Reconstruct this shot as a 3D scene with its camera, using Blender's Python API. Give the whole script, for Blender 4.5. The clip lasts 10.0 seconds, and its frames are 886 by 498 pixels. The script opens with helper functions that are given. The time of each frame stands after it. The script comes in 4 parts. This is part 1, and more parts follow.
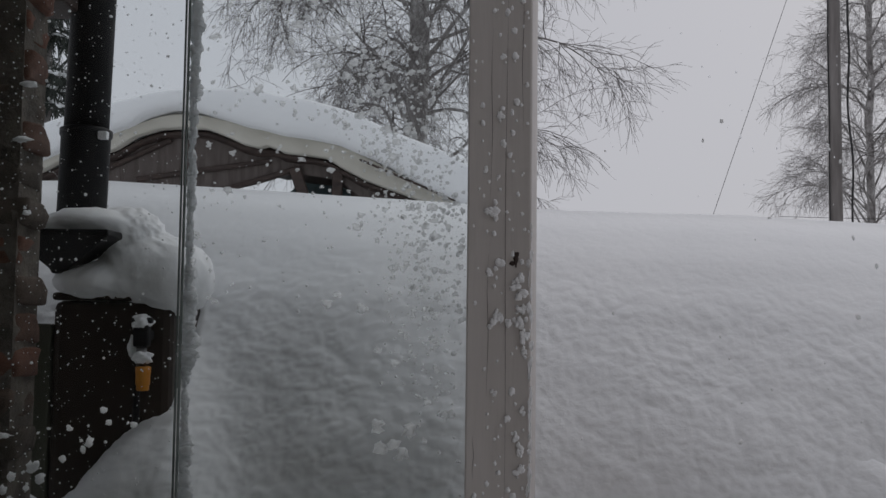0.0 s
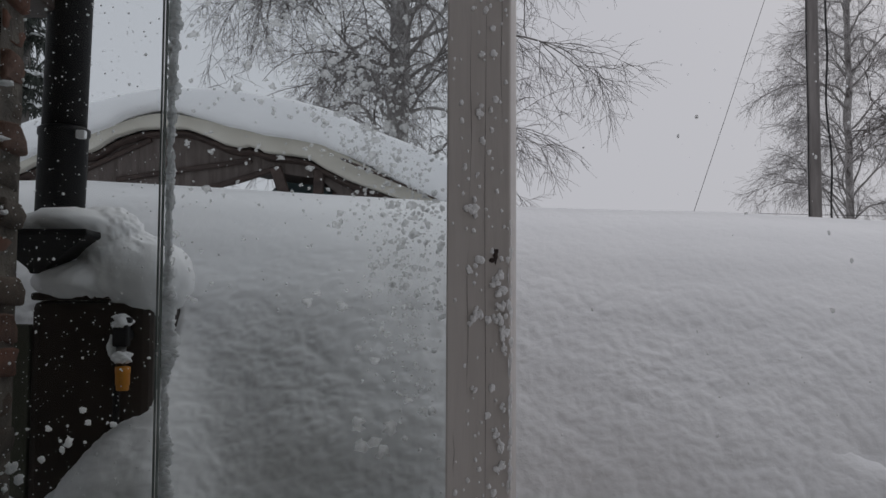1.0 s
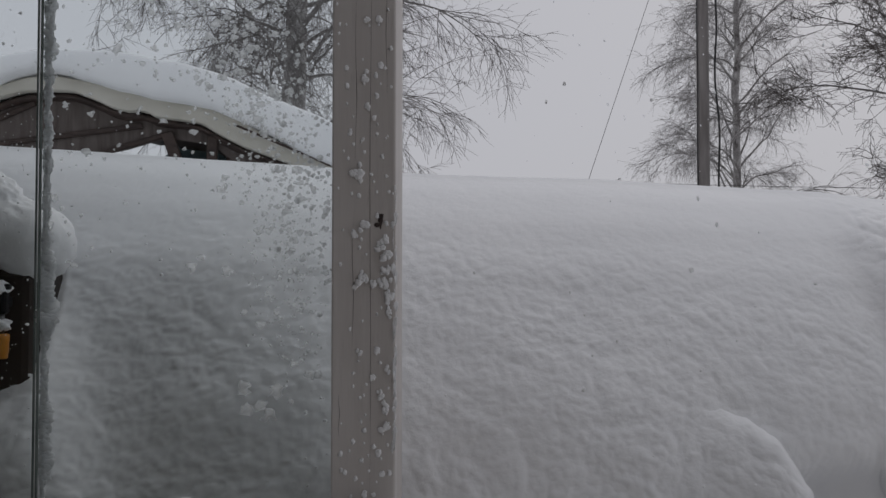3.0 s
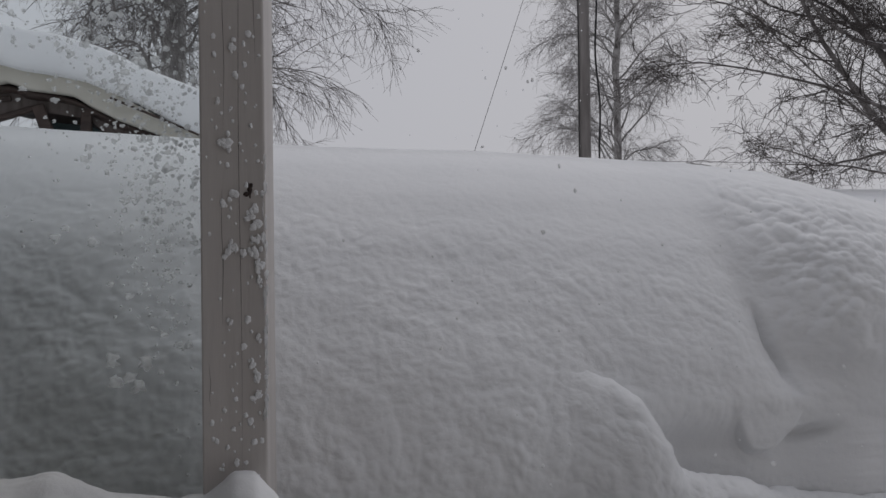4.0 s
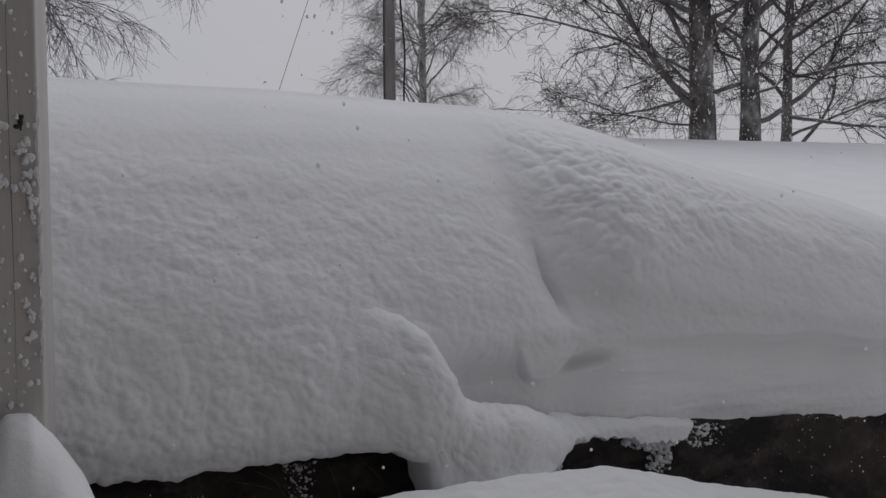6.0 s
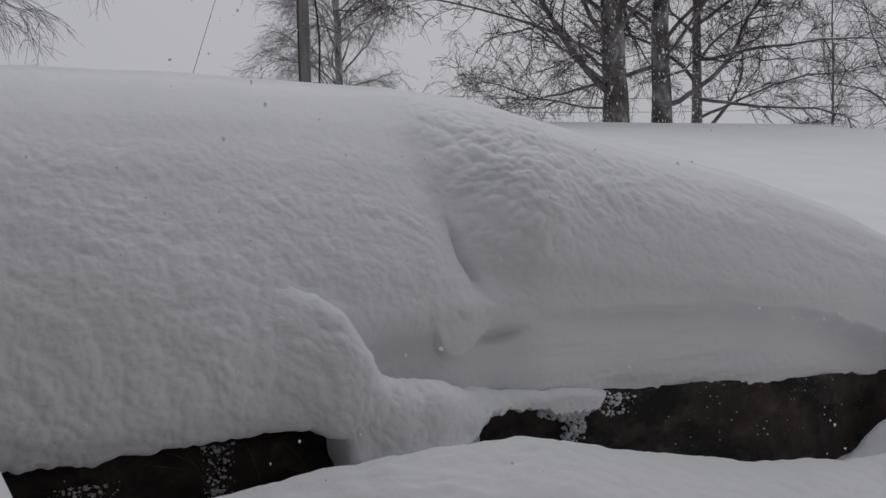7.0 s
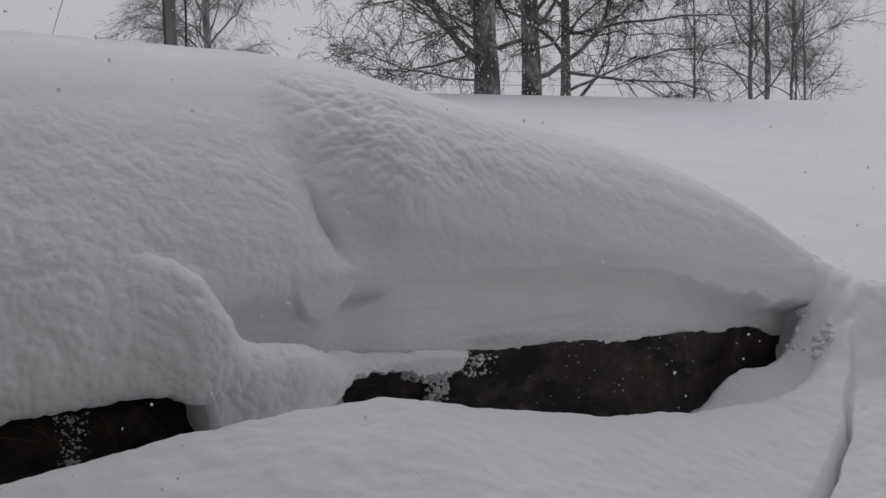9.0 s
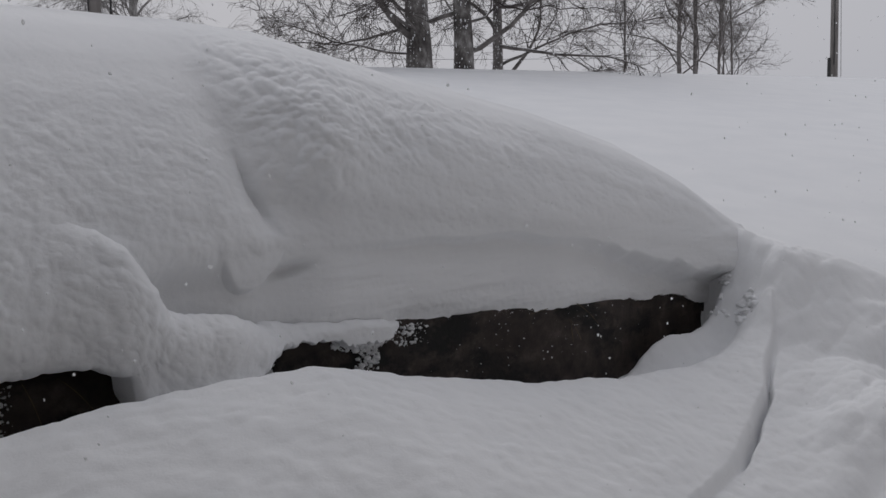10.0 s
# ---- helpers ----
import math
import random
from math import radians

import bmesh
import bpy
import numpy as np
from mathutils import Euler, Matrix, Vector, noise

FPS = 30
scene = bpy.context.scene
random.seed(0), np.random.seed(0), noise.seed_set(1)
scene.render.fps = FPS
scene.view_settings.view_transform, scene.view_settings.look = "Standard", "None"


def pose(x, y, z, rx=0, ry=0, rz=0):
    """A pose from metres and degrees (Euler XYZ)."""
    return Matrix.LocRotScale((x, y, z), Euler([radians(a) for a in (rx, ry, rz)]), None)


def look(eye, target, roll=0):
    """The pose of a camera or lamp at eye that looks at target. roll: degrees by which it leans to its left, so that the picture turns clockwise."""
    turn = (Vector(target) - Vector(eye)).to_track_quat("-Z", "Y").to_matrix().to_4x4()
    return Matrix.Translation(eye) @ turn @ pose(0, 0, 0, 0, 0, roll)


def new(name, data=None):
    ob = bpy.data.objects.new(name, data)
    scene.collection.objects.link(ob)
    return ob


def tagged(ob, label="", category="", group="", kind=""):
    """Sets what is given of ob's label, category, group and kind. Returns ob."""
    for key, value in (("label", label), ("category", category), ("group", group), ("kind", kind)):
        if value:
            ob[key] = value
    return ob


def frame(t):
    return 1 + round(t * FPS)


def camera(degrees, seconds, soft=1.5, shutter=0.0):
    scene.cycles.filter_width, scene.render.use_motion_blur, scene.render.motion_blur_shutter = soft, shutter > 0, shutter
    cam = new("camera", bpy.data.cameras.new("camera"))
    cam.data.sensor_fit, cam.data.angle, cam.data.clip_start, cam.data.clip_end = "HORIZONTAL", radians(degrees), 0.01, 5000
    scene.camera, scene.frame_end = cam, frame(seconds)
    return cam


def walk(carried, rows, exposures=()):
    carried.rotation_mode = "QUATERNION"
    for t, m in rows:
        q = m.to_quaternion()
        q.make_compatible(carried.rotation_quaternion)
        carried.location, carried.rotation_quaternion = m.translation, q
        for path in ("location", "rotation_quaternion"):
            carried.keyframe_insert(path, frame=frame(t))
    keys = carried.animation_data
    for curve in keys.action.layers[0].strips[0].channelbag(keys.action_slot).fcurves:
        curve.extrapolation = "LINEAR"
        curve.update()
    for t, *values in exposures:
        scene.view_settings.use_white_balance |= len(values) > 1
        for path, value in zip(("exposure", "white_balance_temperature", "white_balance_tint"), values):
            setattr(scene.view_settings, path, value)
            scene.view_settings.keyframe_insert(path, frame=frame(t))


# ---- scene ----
cam = camera(47.3, 10.0)
PATH = [
    (0, (0.002, 0.007, 1.501), (0.0, 2.003, 1.632), 0.7),
    (0.5, (0.005, 0.004, 1.502), (0.018, 2.0, 1.633), 0.7),
    (1, (0.007, 0.004, 1.498), (0.04, 1.999, 1.627), 0.3),
    (1.5, (0.011, 0.0, 1.495), (0.072, 1.996, 1.616), 0.0),
    (2, (0.016, -0.004, 1.492), (0.112, 1.991, 1.598), -0.1),
    (3.5, (0.048, -0.038, 1.483), (0.381, 1.934, 1.529), -0.2),
    (4, (0.064, -0.056, 1.473), (0.511, 1.893, 1.492), -0.7),
    (4.5, (0.071, -0.068, 1.467), (0.611, 1.857, 1.452), -0.8),
    (5, (0.079, -0.08, 1.46), (0.707, 1.818, 1.414), -0.8),
    (5.5, (0.084, -0.089, 1.457), (0.803, 1.775, 1.383), -0.6),
    (5.7, (0.089, -0.09, 1.46), (0.844, 1.761, 1.377), -0.4),
    (7, (0.097, -0.129, 1.435), (1.042, 1.63, 1.314), -1.5),
    (7.5, (0.099, -0.135, 1.429), (1.095, 1.594, 1.295), -1.1),
    (8, (0.106, -0.143, 1.422), (1.151, 1.555, 1.273), -0.8),
    (8.5, (0.112, -0.156, 1.419), (1.204, 1.511, 1.256), -1.1),
    (9, (0.122, -0.16, 1.409), (1.271, 1.466, 1.229), -1.5),
    (9.5, (0.126, -0.169, 1.398), (1.324, 1.42, 1.195), -1.8),
    (10, (0.129, -0.175, 1.392), (1.377, 1.37, 1.16), -1.6),
]
walk(cam, [(t, look(eye, target, roll)) for t, eye, target, roll in PATH], [(0, 0.08), (2.0, 0.03), (4.0, -0.03), (5.0, -0.09), (7.0, -0.09), (8.5, -0.05), (10.0, 0.0)])


# ---- world and light: overcast snowfall ----
world = bpy.data.worlds.new("overcast")
scene.world = world
world.use_nodes = True
wn, wl = world.node_tree.nodes, world.node_tree.links
wn.clear()
sky = wn.new("ShaderNodeTexSky")
sky.sky_type, sky.sun_disc = "NISHITA", False
sky.sun_elevation, sky.sun_rotation = radians(38), radians(35)
sky.air_density, sky.dust_density = 1.0, 6.0
sky_bg = wn.new("ShaderNodeBackground")
sky_bg.inputs[1].default_value = 0.004
cloud_bg = wn.new("ShaderNodeBackground")
cloud_bg.inputs[0].default_value = (0.487, 0.494, 0.540, 1)
cloud_bg.inputs[1].default_value = 0.88
sky_sum = wn.new("ShaderNodeAddShader")
w_out = wn.new("ShaderNodeOutputWorld")
wl.new(sky.outputs[0], sky_bg.inputs[0])
wl.new(sky_bg.outputs[0], sky_sum.inputs[0])
wl.new(cloud_bg.outputs[0], sky_sum.inputs[1])
wl.new(sky_sum.outputs[0], w_out.inputs[0])

sun = new("sun", bpy.data.lights.new("sun", "SUN"))
sun.data.energy, sun.data.angle, sun.data.color = 0.4, radians(40), (1.0, 0.97, 0.94)
sun.matrix_world = look((3, 11, 15), (0, 2, 1))


# ---- helpers of this scene ----
def wave(x, y, z, seed=0):
    """Smooth lattice noise in -1..1 on arrays."""
    x, y, z = (np.asarray(a, float) for a in np.broadcast_arrays(x, y, z))
    xi, yi, zi = (np.floor(a).astype(np.int64) for a in (x, y, z))
    fx, fy, fz = x - xi, y - yi, z - zi
    fx, fy, fz = (f * f * f * (f * (6 * f - 15) + 10) for f in (fx, fy, fz))

    def h(a, b, c):
        n = (a * 374761393 + b * 668265263 + c * 2147483647 + seed * 974634777) & 0xFFFFFFFF
        n = ((n ^ (n >> 13)) * 1274126177) & 0xFFFFFFFF
        n = ((n ^ (n >> 16)) * 2246822519) & 0xFFFFFFFF
        return ((n ^ (n >> 15)) & 0xFFFF) / 32767.5 - 1
    out = 0
    for a in (0, 1):
        for b in (0, 1):
            for c in (0, 1):
                out = out + h(xi + a, yi + b, zi + c) * (fx if a else 1 - fx) * (fy if b else 1 - fy) * (fz if c else 1 - fz)
    return out


def fbm(x, y, z, octaves=3, seed=0):
    total, amp, k = 0, 1.0, 1.0
    for o in range(octaves):
        total = total + amp * wave(x * k, y * k, z * k, seed + o)
        amp, k = amp * 0.5, k * 2.03
    return total


def puffs(u, v, seed=0):
    """Overlapping rounded clots on a jittered unit lattice, 0..1."""
    u, v = np.broadcast_arrays(np.asarray(u, float), np.asarray(v, float))
    ui, vi = np.floor(u).astype(np.int64), np.floor(v).astype(np.int64)

    def h(a, b, k):
        n = (a * 374761393 + b * 668265263 + (seed * 7 + k) * 974634777) & 0xFFFFFFFF
        n = ((n ^ (n >> 13)) * 1274126177) & 0xFFFFFFFF
        n = ((n ^ (n >> 16)) * 2246822519) & 0xFFFFFFFF
        return ((n ^ (n >> 15)) & 0xFFFF) / 65535
    top = np.zeros(u.shape)
    for a in (-1, 0, 1):
        for b in (-1, 0, 1):
            cu, cv = ui + a, vi + b
            d2 = (u - cu - h(cu, cv, 1)) ** 2 + (v - cv - h(cu, cv, 2)) ** 2
            top = np.maximum(top, (0.35 + 0.65 * h(cu, cv, 3)) * (1 - d2 / 0.9))
    return top


def step(a, b, x):
    f = np.clip((np.asarray(x, float) - a) / (b - a), 0, 1)
    return f * f * (3 - 2 * f)


def mesh_from(name, verts, faces, smooth=True):
    """A mesh from verts and faces; faces may be a list of index arrays, one for each face size."""
    me = bpy.data.meshes.new(name)
    verts = np.asarray(verts, np.float32)
    if isinstance(faces, np.ndarray):
        faces = [faces]
    if not (faces and isinstance(faces[0], np.ndarray)):
        me.from_pydata([tuple(v) for v in verts.tolist()], [], [tuple(f) for f in faces])
    else:
        loops = np.concatenate([f.ravel() for f in faces]).astype(np.int32)
        size = np.concatenate([np.full(len(f), f.shape[1]) for f in faces])
        start = (np.cumsum(size) - size).astype(np.int32)
        me.vertices.add(len(verts))
        me.vertices.foreach_set("co", verts.ravel())
        me.loops.add(len(loops))
        me.loops.foreach_set("vertex_index", loops)
        me.polygons.add(len(size))
        me.polygons.foreach_set("loop_start", start)
        me.update(calc_edges=True)
        me.validate()
    if smooth:
        me.shade_smooth()
    me.update()
    return me


def sheet_faces(n, m, flip=False):
    i, j = np.meshgrid(np.arange(n - 1), np.arange(m - 1), indexing="ij")
    a = (i * m + j).ravel()
    q = np.stack([a, a + m, a + m + 1, a + 1], 1)
    return np.ascontiguousarray(q[:, ::-1] if flip else q)


def sheet_normals(p):
    du, dv = np.gradient(p, axis=0), np.gradient(p, axis=1)
    n = np.cross(du, dv)
    return n / (np.linalg.norm(n, axis=2, keepdims=True) + 1e-12)


def part(name, data, material, parent=None, label=""):
    """One mesh object, from a bmesh or a mesh, under a thing or a part."""
    if isinstance(data, bmesh.types.BMesh):
        me = bpy.data.meshes.new(name)
        data.to_mesh(me)
        data.free()
    else:
        me = data
    if material and not me.materials:
        me.materials.append(material)
    ob = new(name, me)
    ob.parent = parent
    if label:
        ob["label"] = label
    return ob


def thing(name, at, label, category, group="", kind=""):
    e = new(name)
    e.empty_display_size = 0.1
    e.location = at
    return tagged(e, label, category, group, kind)


def box(bm, lo, hi, bevel=0.0, segments=2):
    """A bevelled box added to a bmesh, in the coordinates given."""
    r = bmesh.ops.create_cube(bm, size=1)
    lo, hi = Vector(lo), Vector(hi)
    for v in r["verts"]:
        v.co = Vector([(lo[k] + hi[k]) / 2 + v.co[k] * (hi[k] - lo[k]) for k in range(3)])
    if bevel:
        edges = {e for v in r["verts"] for e in v.link_edges}
        bmesh.ops.bevel(bm, geom=list(edges), offset=bevel, segments=segments, affect="EDGES", profile=0.5)
    return bm


def boxes(*specs, bevel=0.0):
    bm = bmesh.new()
    for lo, hi in specs:
        box(bm, lo, hi, bevel)
    return bm


def tubes(lines, sides):
    """Verts and faces of tapered tubes along polylines [(points, radii)]."""
    sizes = {}
    for p, r in lines:
        sizes.setdefault(len(p), []).append((np.asarray(p, float), np.asarray(r, float)))
    verts, quads, caps, base = [], [], [], 0
    ang = np.arange(sides) * 2 * np.pi / sides
    for n, group in sizes.items():
        p, r = np.stack([g[0] for g in group]), np.stack([g[1] for g in group])
        t = np.gradient(p, axis=1)
        t /= np.linalg.norm(t, axis=2, keepdims=True) + 1e-9
        ref = np.where(np.abs(t[:, :1, 2:3]) < 0.8, np.array([0.0, 0.0, 1.0]), np.array([1.0, 0.0, 0.0]))
        a = np.cross(t, np.broadcast_to(ref, t.shape))
        a /= np.linalg.norm(a, axis=2, keepdims=True) + 1e-9
        b = np.cross(t, a)
        ring = p[:, :, None, :] + r[:, :, None, None] * (np.cos(ang)[:, None] * a[:, :, None, :] + np.sin(ang)[:, None] * b[:, :, None, :])
        verts.append(ring.reshape(-1, 3))
        k, i, q = np.meshgrid(np.arange(len(group)), np.arange(n - 1), np.arange(sides), indexing="ij")
        o = base + (k * n + i) * sides
        q2 = (q + 1) % sides
        quads.append(np.stack([o + q, o + q2, o + sides + q2, o + sides + q], -1).reshape(-1, 4))
        first = base + np.arange(len(group))[:, None] * n * sides
        caps += [first + np.arange(sides)[::-1], first + (n - 1) * sides + np.arange(sides)]
        base += len(group) * n * sides
    return np.concatenate(verts), [np.concatenate(quads), np.concatenate(caps)]


def ico(level):
    bm = bmesh.new()
    bmesh.ops.create_icosphere(bm, subdivisions=level, radius=1)
    v = np.array([tuple(q.co) for q in bm.verts])
    f = np.array([[q.index for q in g.verts] for g in bm.faces])
    bm.free()
    return v, f


ICO = {k: ico(k) for k in (1, 2, 3, 4, 5)}


def clumps(specs, level=2, rough=0.35, seed=3, grain=0.0):
    """Uneven lumps joined in one mesh: [(centre, (sx, sy, sz))]."""
    v0, f0 = ICO[level]
    c, s = np.array([q[0] for q in specs]), np.array([q[1] for q in specs])
    k = np.arange(len(specs))[:, None]
    d = 1 + rough * fbm(v0[None, :, 0] * 1.7 + 7.3 * k, v0[None, :, 1] * 1.7, v0[None, :, 2] * 1.7, 2, seed)
    v = v0[None] * d[..., None] * s[:, None, :] + c[:, None, :]
    if grain:
        v = v + grain * v0[None] * (np.abs(fbm(v[..., 0] * 34, v[..., 1] * 34, v[..., 2] * 34, 2, seed + 1)) - 0.3)[..., None]
    return v.reshape(-1, 3), (f0[None] + (k * len(v0))[..., None]).reshape(-1, 3)


def merged(specs, centre, level=5, grain=0.004, seed=3, crisp=5.0):
    """One smooth lump grown from overlapping ellipsoids [(centre, (sx, sy, sz))], seen from a point inside all of it."""
    v0, f0 = ICO[level]
    d = v0 / np.linalg.norm(v0, axis=1, keepdims=True)
    c, s = np.array([q[0] for q in specs]), np.array([q[1] for q in specs])
    rr = np.linspace(0.0, 0.5, 500)
    best = np.zeros(len(d))
    for r in rr:
        p = np.array(centre) + d * r
        k = (((p[:, None] - c) / s) ** 2).sum(2)
        best = np.where(np.exp(-crisp * (k - 1)).sum(1) > 1, r, best)
    g = fbm(d[:, 0] * 9, d[:, 1] * 9, d[:, 2] * 9, 2, seed) + 0.8 * fbm(d[:, 0] * 24, d[:, 1] * 24, d[:, 2] * 24, 2, seed + 1)
    return np.array(centre) + d * (best + grain * g)[:, None], f0


# ---- materials ----
def material(name, rough=0.8, metal=0.0):
    m = bpy.data.materials.new(name)
    m.use_nodes = True
    n, l = m.node_tree.nodes, m.node_tree.links
    b = n["Principled BSDF"]
    b.inputs["Roughness"].default_value, b.inputs["Metallic"].default_value = rough, metal
    return m, n, l, b


def noise_node(n, l, scale, detail=4, rough=0.55, stretch=(1, 1, 1)):
    tc = n.new("ShaderNodeTexCoord")
    mp = n.new("ShaderNodeMapping")
    mp.inputs["Scale"].default_value = stretch
    t = n.new("ShaderNodeTexNoise")
    t.inputs["Scale"].default_value, t.inputs["Detail"].default_value, t.inputs["Roughness"].default_value = scale, detail, rough
    l.new(tc.outputs["Object"], mp.inputs[0])
    l.new(mp.outputs[0], t.inputs["Vector"])
    return t


def ramp(n, l, src, stops):
    r = n.new("ShaderNodeValToRGB")
    e = r.color_ramp.elements
    while len(e) < len(stops):
        e.new(0.5)
    for k, (p, c) in enumerate(stops):
        e[k].position, e[k].color = p, (*c, 1)
    l.new(src, r.inputs[0])
    return r


def bump(n, l, b, src, strength, distance, after=None):
    u = n.new("ShaderNodeBump")
    u.inputs["Strength"].default_value, u.inputs["Distance"].default_value = strength, distance
    l.new(src, u.inputs["Height"])
    if after:
        l.new(after.outputs[0], u.inputs["Normal"])
    l.new(u.outputs[0], b.inputs["Normal"])
    return u


def two_tone(name, low, high, scale, rough=0.8, metal=0.0, fine=None, dist=0.002, strength=0.5, stretch=(1, 1, 1), lo=0.35, hi=0.65):
    m, n, l, b = material(name, rough, metal)
    a = noise_node(n, l, scale, 5, 0.6, stretch)
    c = ramp(n, l, a.outputs[0], [(lo, low), (hi, high)])
    l.new(c.outputs[0], b.inputs["Base Color"])
    f = noise_node(n, l, fine or scale * 6, 4, 0.6, stretch)
    bump(n, l, b, f.outputs[0], strength, dist, bump(n, l, b, a.outputs[0], strength, dist * 3))
    return m


def snow_material(name, grain=0.5):
    m, n, l, b = material(name, 0.75)
    a = noise_node(n, l, 2.5, 4)
    c = ramp(n, l, a.outputs[0], [(0.3, (0.865, 0.872, 0.882)), (0.7, (0.915, 0.918, 0.923))])
    l.new(c.outputs[0], b.inputs["Base Color"])
    b.inputs["Specular IOR Level"].default_value = 0.15
    f1 = noise_node(n, l, 38, 4, 0.6)
    f2 = noise_node(n, l, 190, 4, 0.65)
    bump(n, l, b, f2.outputs[0], grain * 1.0, 0.0016, bump(n, l, b, f1.outputs[0], grain * 0.6, 0.006))
    return m


SNOW = snow_material("snow")
SNOW_SOFT = snow_material("loose_snow", 0.3)
def wet_snow():
    m = snow_material("wet_snow", 0.3)
    n, l = m.node_tree.nodes, m.node_tree.links
    t = n.new("ShaderNodeBsdfTranslucent")
    t.inputs[0].default_value = (0.96, 0.965, 0.97, 1)
    mix = n.new("ShaderNodeMixShader")
    mix.inputs[0].default_value = 0.88
    l.new(n["Principled BSDF"].outputs[0], mix.inputs[1])
    l.new(t.outputs[0], mix.inputs[2])
    l.new(mix.outputs[0], n["Material Output"].inputs[0])
    return m


WET_SNOW = wet_snow()


def thin_snow():
    """Half-melted flecks that let some of the view through."""
    m = wet_snow()
    m.name = "thin_wet_snow"
    n, l = m.node_tree.nodes, m.node_tree.links
    inner = n["Material Output"].inputs[0].links[0].from_socket
    clear, mix = n.new("ShaderNodeBsdfTransparent"), n.new("ShaderNodeMixShader")
    mix.inputs[0].default_value = 0.48
    l.new(inner, mix.inputs[1])
    l.new(clear.outputs[0], mix.inputs[2])
    l.new(mix.outputs[0], n["Material Output"].inputs[0])
    return m


THIN_SNOW = thin_snow()
PAINT = two_tone("grey_white_paint", (0.53, 0.495, 0.47), (0.63, 0.595, 0.57), 6, 0.55, stretch=(1, 1, 0.08), fine=60, dist=0.0012, strength=0.7)
BLACK = two_tone("black_plastic", (0.008, 0.008, 0.009), (0.014, 0.014, 0.015), 9, 0.5, dist=0.0004, strength=0.2)
TANK = two_tone("dark_brown_plastic", (0.020, 0.014, 0.011), (0.040, 0.029, 0.023), 5, 0.5, dist=0.0006, strength=0.3)
ORANGE = two_tone("orange_plastic", (0.55, 0.20, 0.01), (0.65, 0.26, 0.02), 40, 0.45, dist=0.0003, strength=0.2)
METAL = two_tone("dull_metal", (0.12, 0.12, 0.12), (0.20, 0.20, 0.20), 50, 0.4, 0.9, dist=0.0003, strength=0.2)
MORTAR = two_tone("mortar", (0.065, 0.056, 0.047), (0.16, 0.138, 0.115), 14, 0.95, dist=0.006, strength=0.9, fine=90)
STRAW = two_tone("dry_grass", (0.07, 0.05, 0.03), (0.16, 0.12, 0.07), 30, 0.9)
TIMBER = two_tone("dark_stained_timber", (0.030, 0.019, 0.016), (0.075, 0.050, 0.042), 5, 0.7, stretch=(1, 1, 6), dist=0.002)
PANEL = two_tone("faded_brown_boards", (0.075, 0.058, 0.052), (0.15, 0.125, 0.115), 4, 0.8, stretch=(6, 1, 0.6), dist=0.002)
BOARD = two_tone("cream_board", (0.50, 0.475, 0.41), (0.60, 0.575, 0.51), 3, 0.6, dist=0.001)
TEAL = two_tone("faded_teal_tarpaulin", (0.10, 0.17, 0.18), (0.16, 0.25, 0.26), 4, 0.5)
GREEN = two_tone("mossy_green_board", (0.045, 0.052, 0.034), (0.09, 0.092, 0.065), 7, 0.8, stretch=(1, 1, 0.2))
TWIG = two_tone("twig_bark", (0.12, 0.108, 0.103), (0.23, 0.213, 0.205), 3, 0.9, dist=0.002)
TWIG_DARK = two_tone("dark_twig_bark", (0.055, 0.046, 0.043), (0.12, 0.105, 0.098), 3, 0.9, dist=0.002)
LIMB = two_tone("limb_bark", (0.10, 0.09, 0.085), (0.25, 0.23, 0.22), 5, 0.9, dist=0.006, fine=40)
NEEDLE = two_tone("spruce_needles", (0.025, 0.032, 0.026), (0.055, 0.065, 0.055), 6, 0.9)
POLE = two_tone("weathered_pole_wood", (0.17, 0.155, 0.147), (0.29, 0.27, 0.258), 6, 0.85, stretch=(1, 1, 0.1), dist=0.003)
WIRE = two_tone("wire_black", (0.02, 0.02, 0.02), (0.035, 0.035, 0.035), 20, 0.6)
PLASTER = two_tone("porch_panel", (0.30, 0.28, 0.26), (0.38, 0.36, 0.33), 3, 0.8, stretch=(6, 6, 0.5))
DECK = two_tone("deck_boards", (0.12, 0.09, 0.07), (0.20, 0.16, 0.12), 5, 0.7, stretch=(0.3, 4, 4))


def brick_material():
    m, n, l, b = material("old_red_brick", 0.92)
    oi = n.new("ShaderNodeObjectInfo")
    c0 = ramp(n, l, oi.outputs["Random"], [(0.0, (0.09, 0.075, 0.062)), (0.55, (0.13, 0.09, 0.07)), (0.85, (0.16, 0.075, 0.052)), (1.0, (0.20, 0.085, 0.055))])
    a = noise_node(n, l, 18, 6, 0.65)
    c1 = ramp(n, l, a.outputs[0], [(0.32, (0.35, 0.33, 0.30)), (0.62, (1, 1, 1))])
    mx = n.new("ShaderNodeMix")
    mx.data_type, mx.blend_type = "RGBA", "MULTIPLY"
    mx.inputs[0].default_value = 1.0
    l.new(c0.outputs[0], mx.inputs[6])
    l.new(c1.outputs[0], mx.inputs[7])
    l.new(mx.outputs[2], b.inputs["Base Color"])
    f = noise_node(n, l, 120, 4)
    bump(n, l, b, f.outputs[0], 0.6, 0.002, bump(n, l, b, a.outputs[0], 0.8, 0.006))
    return m


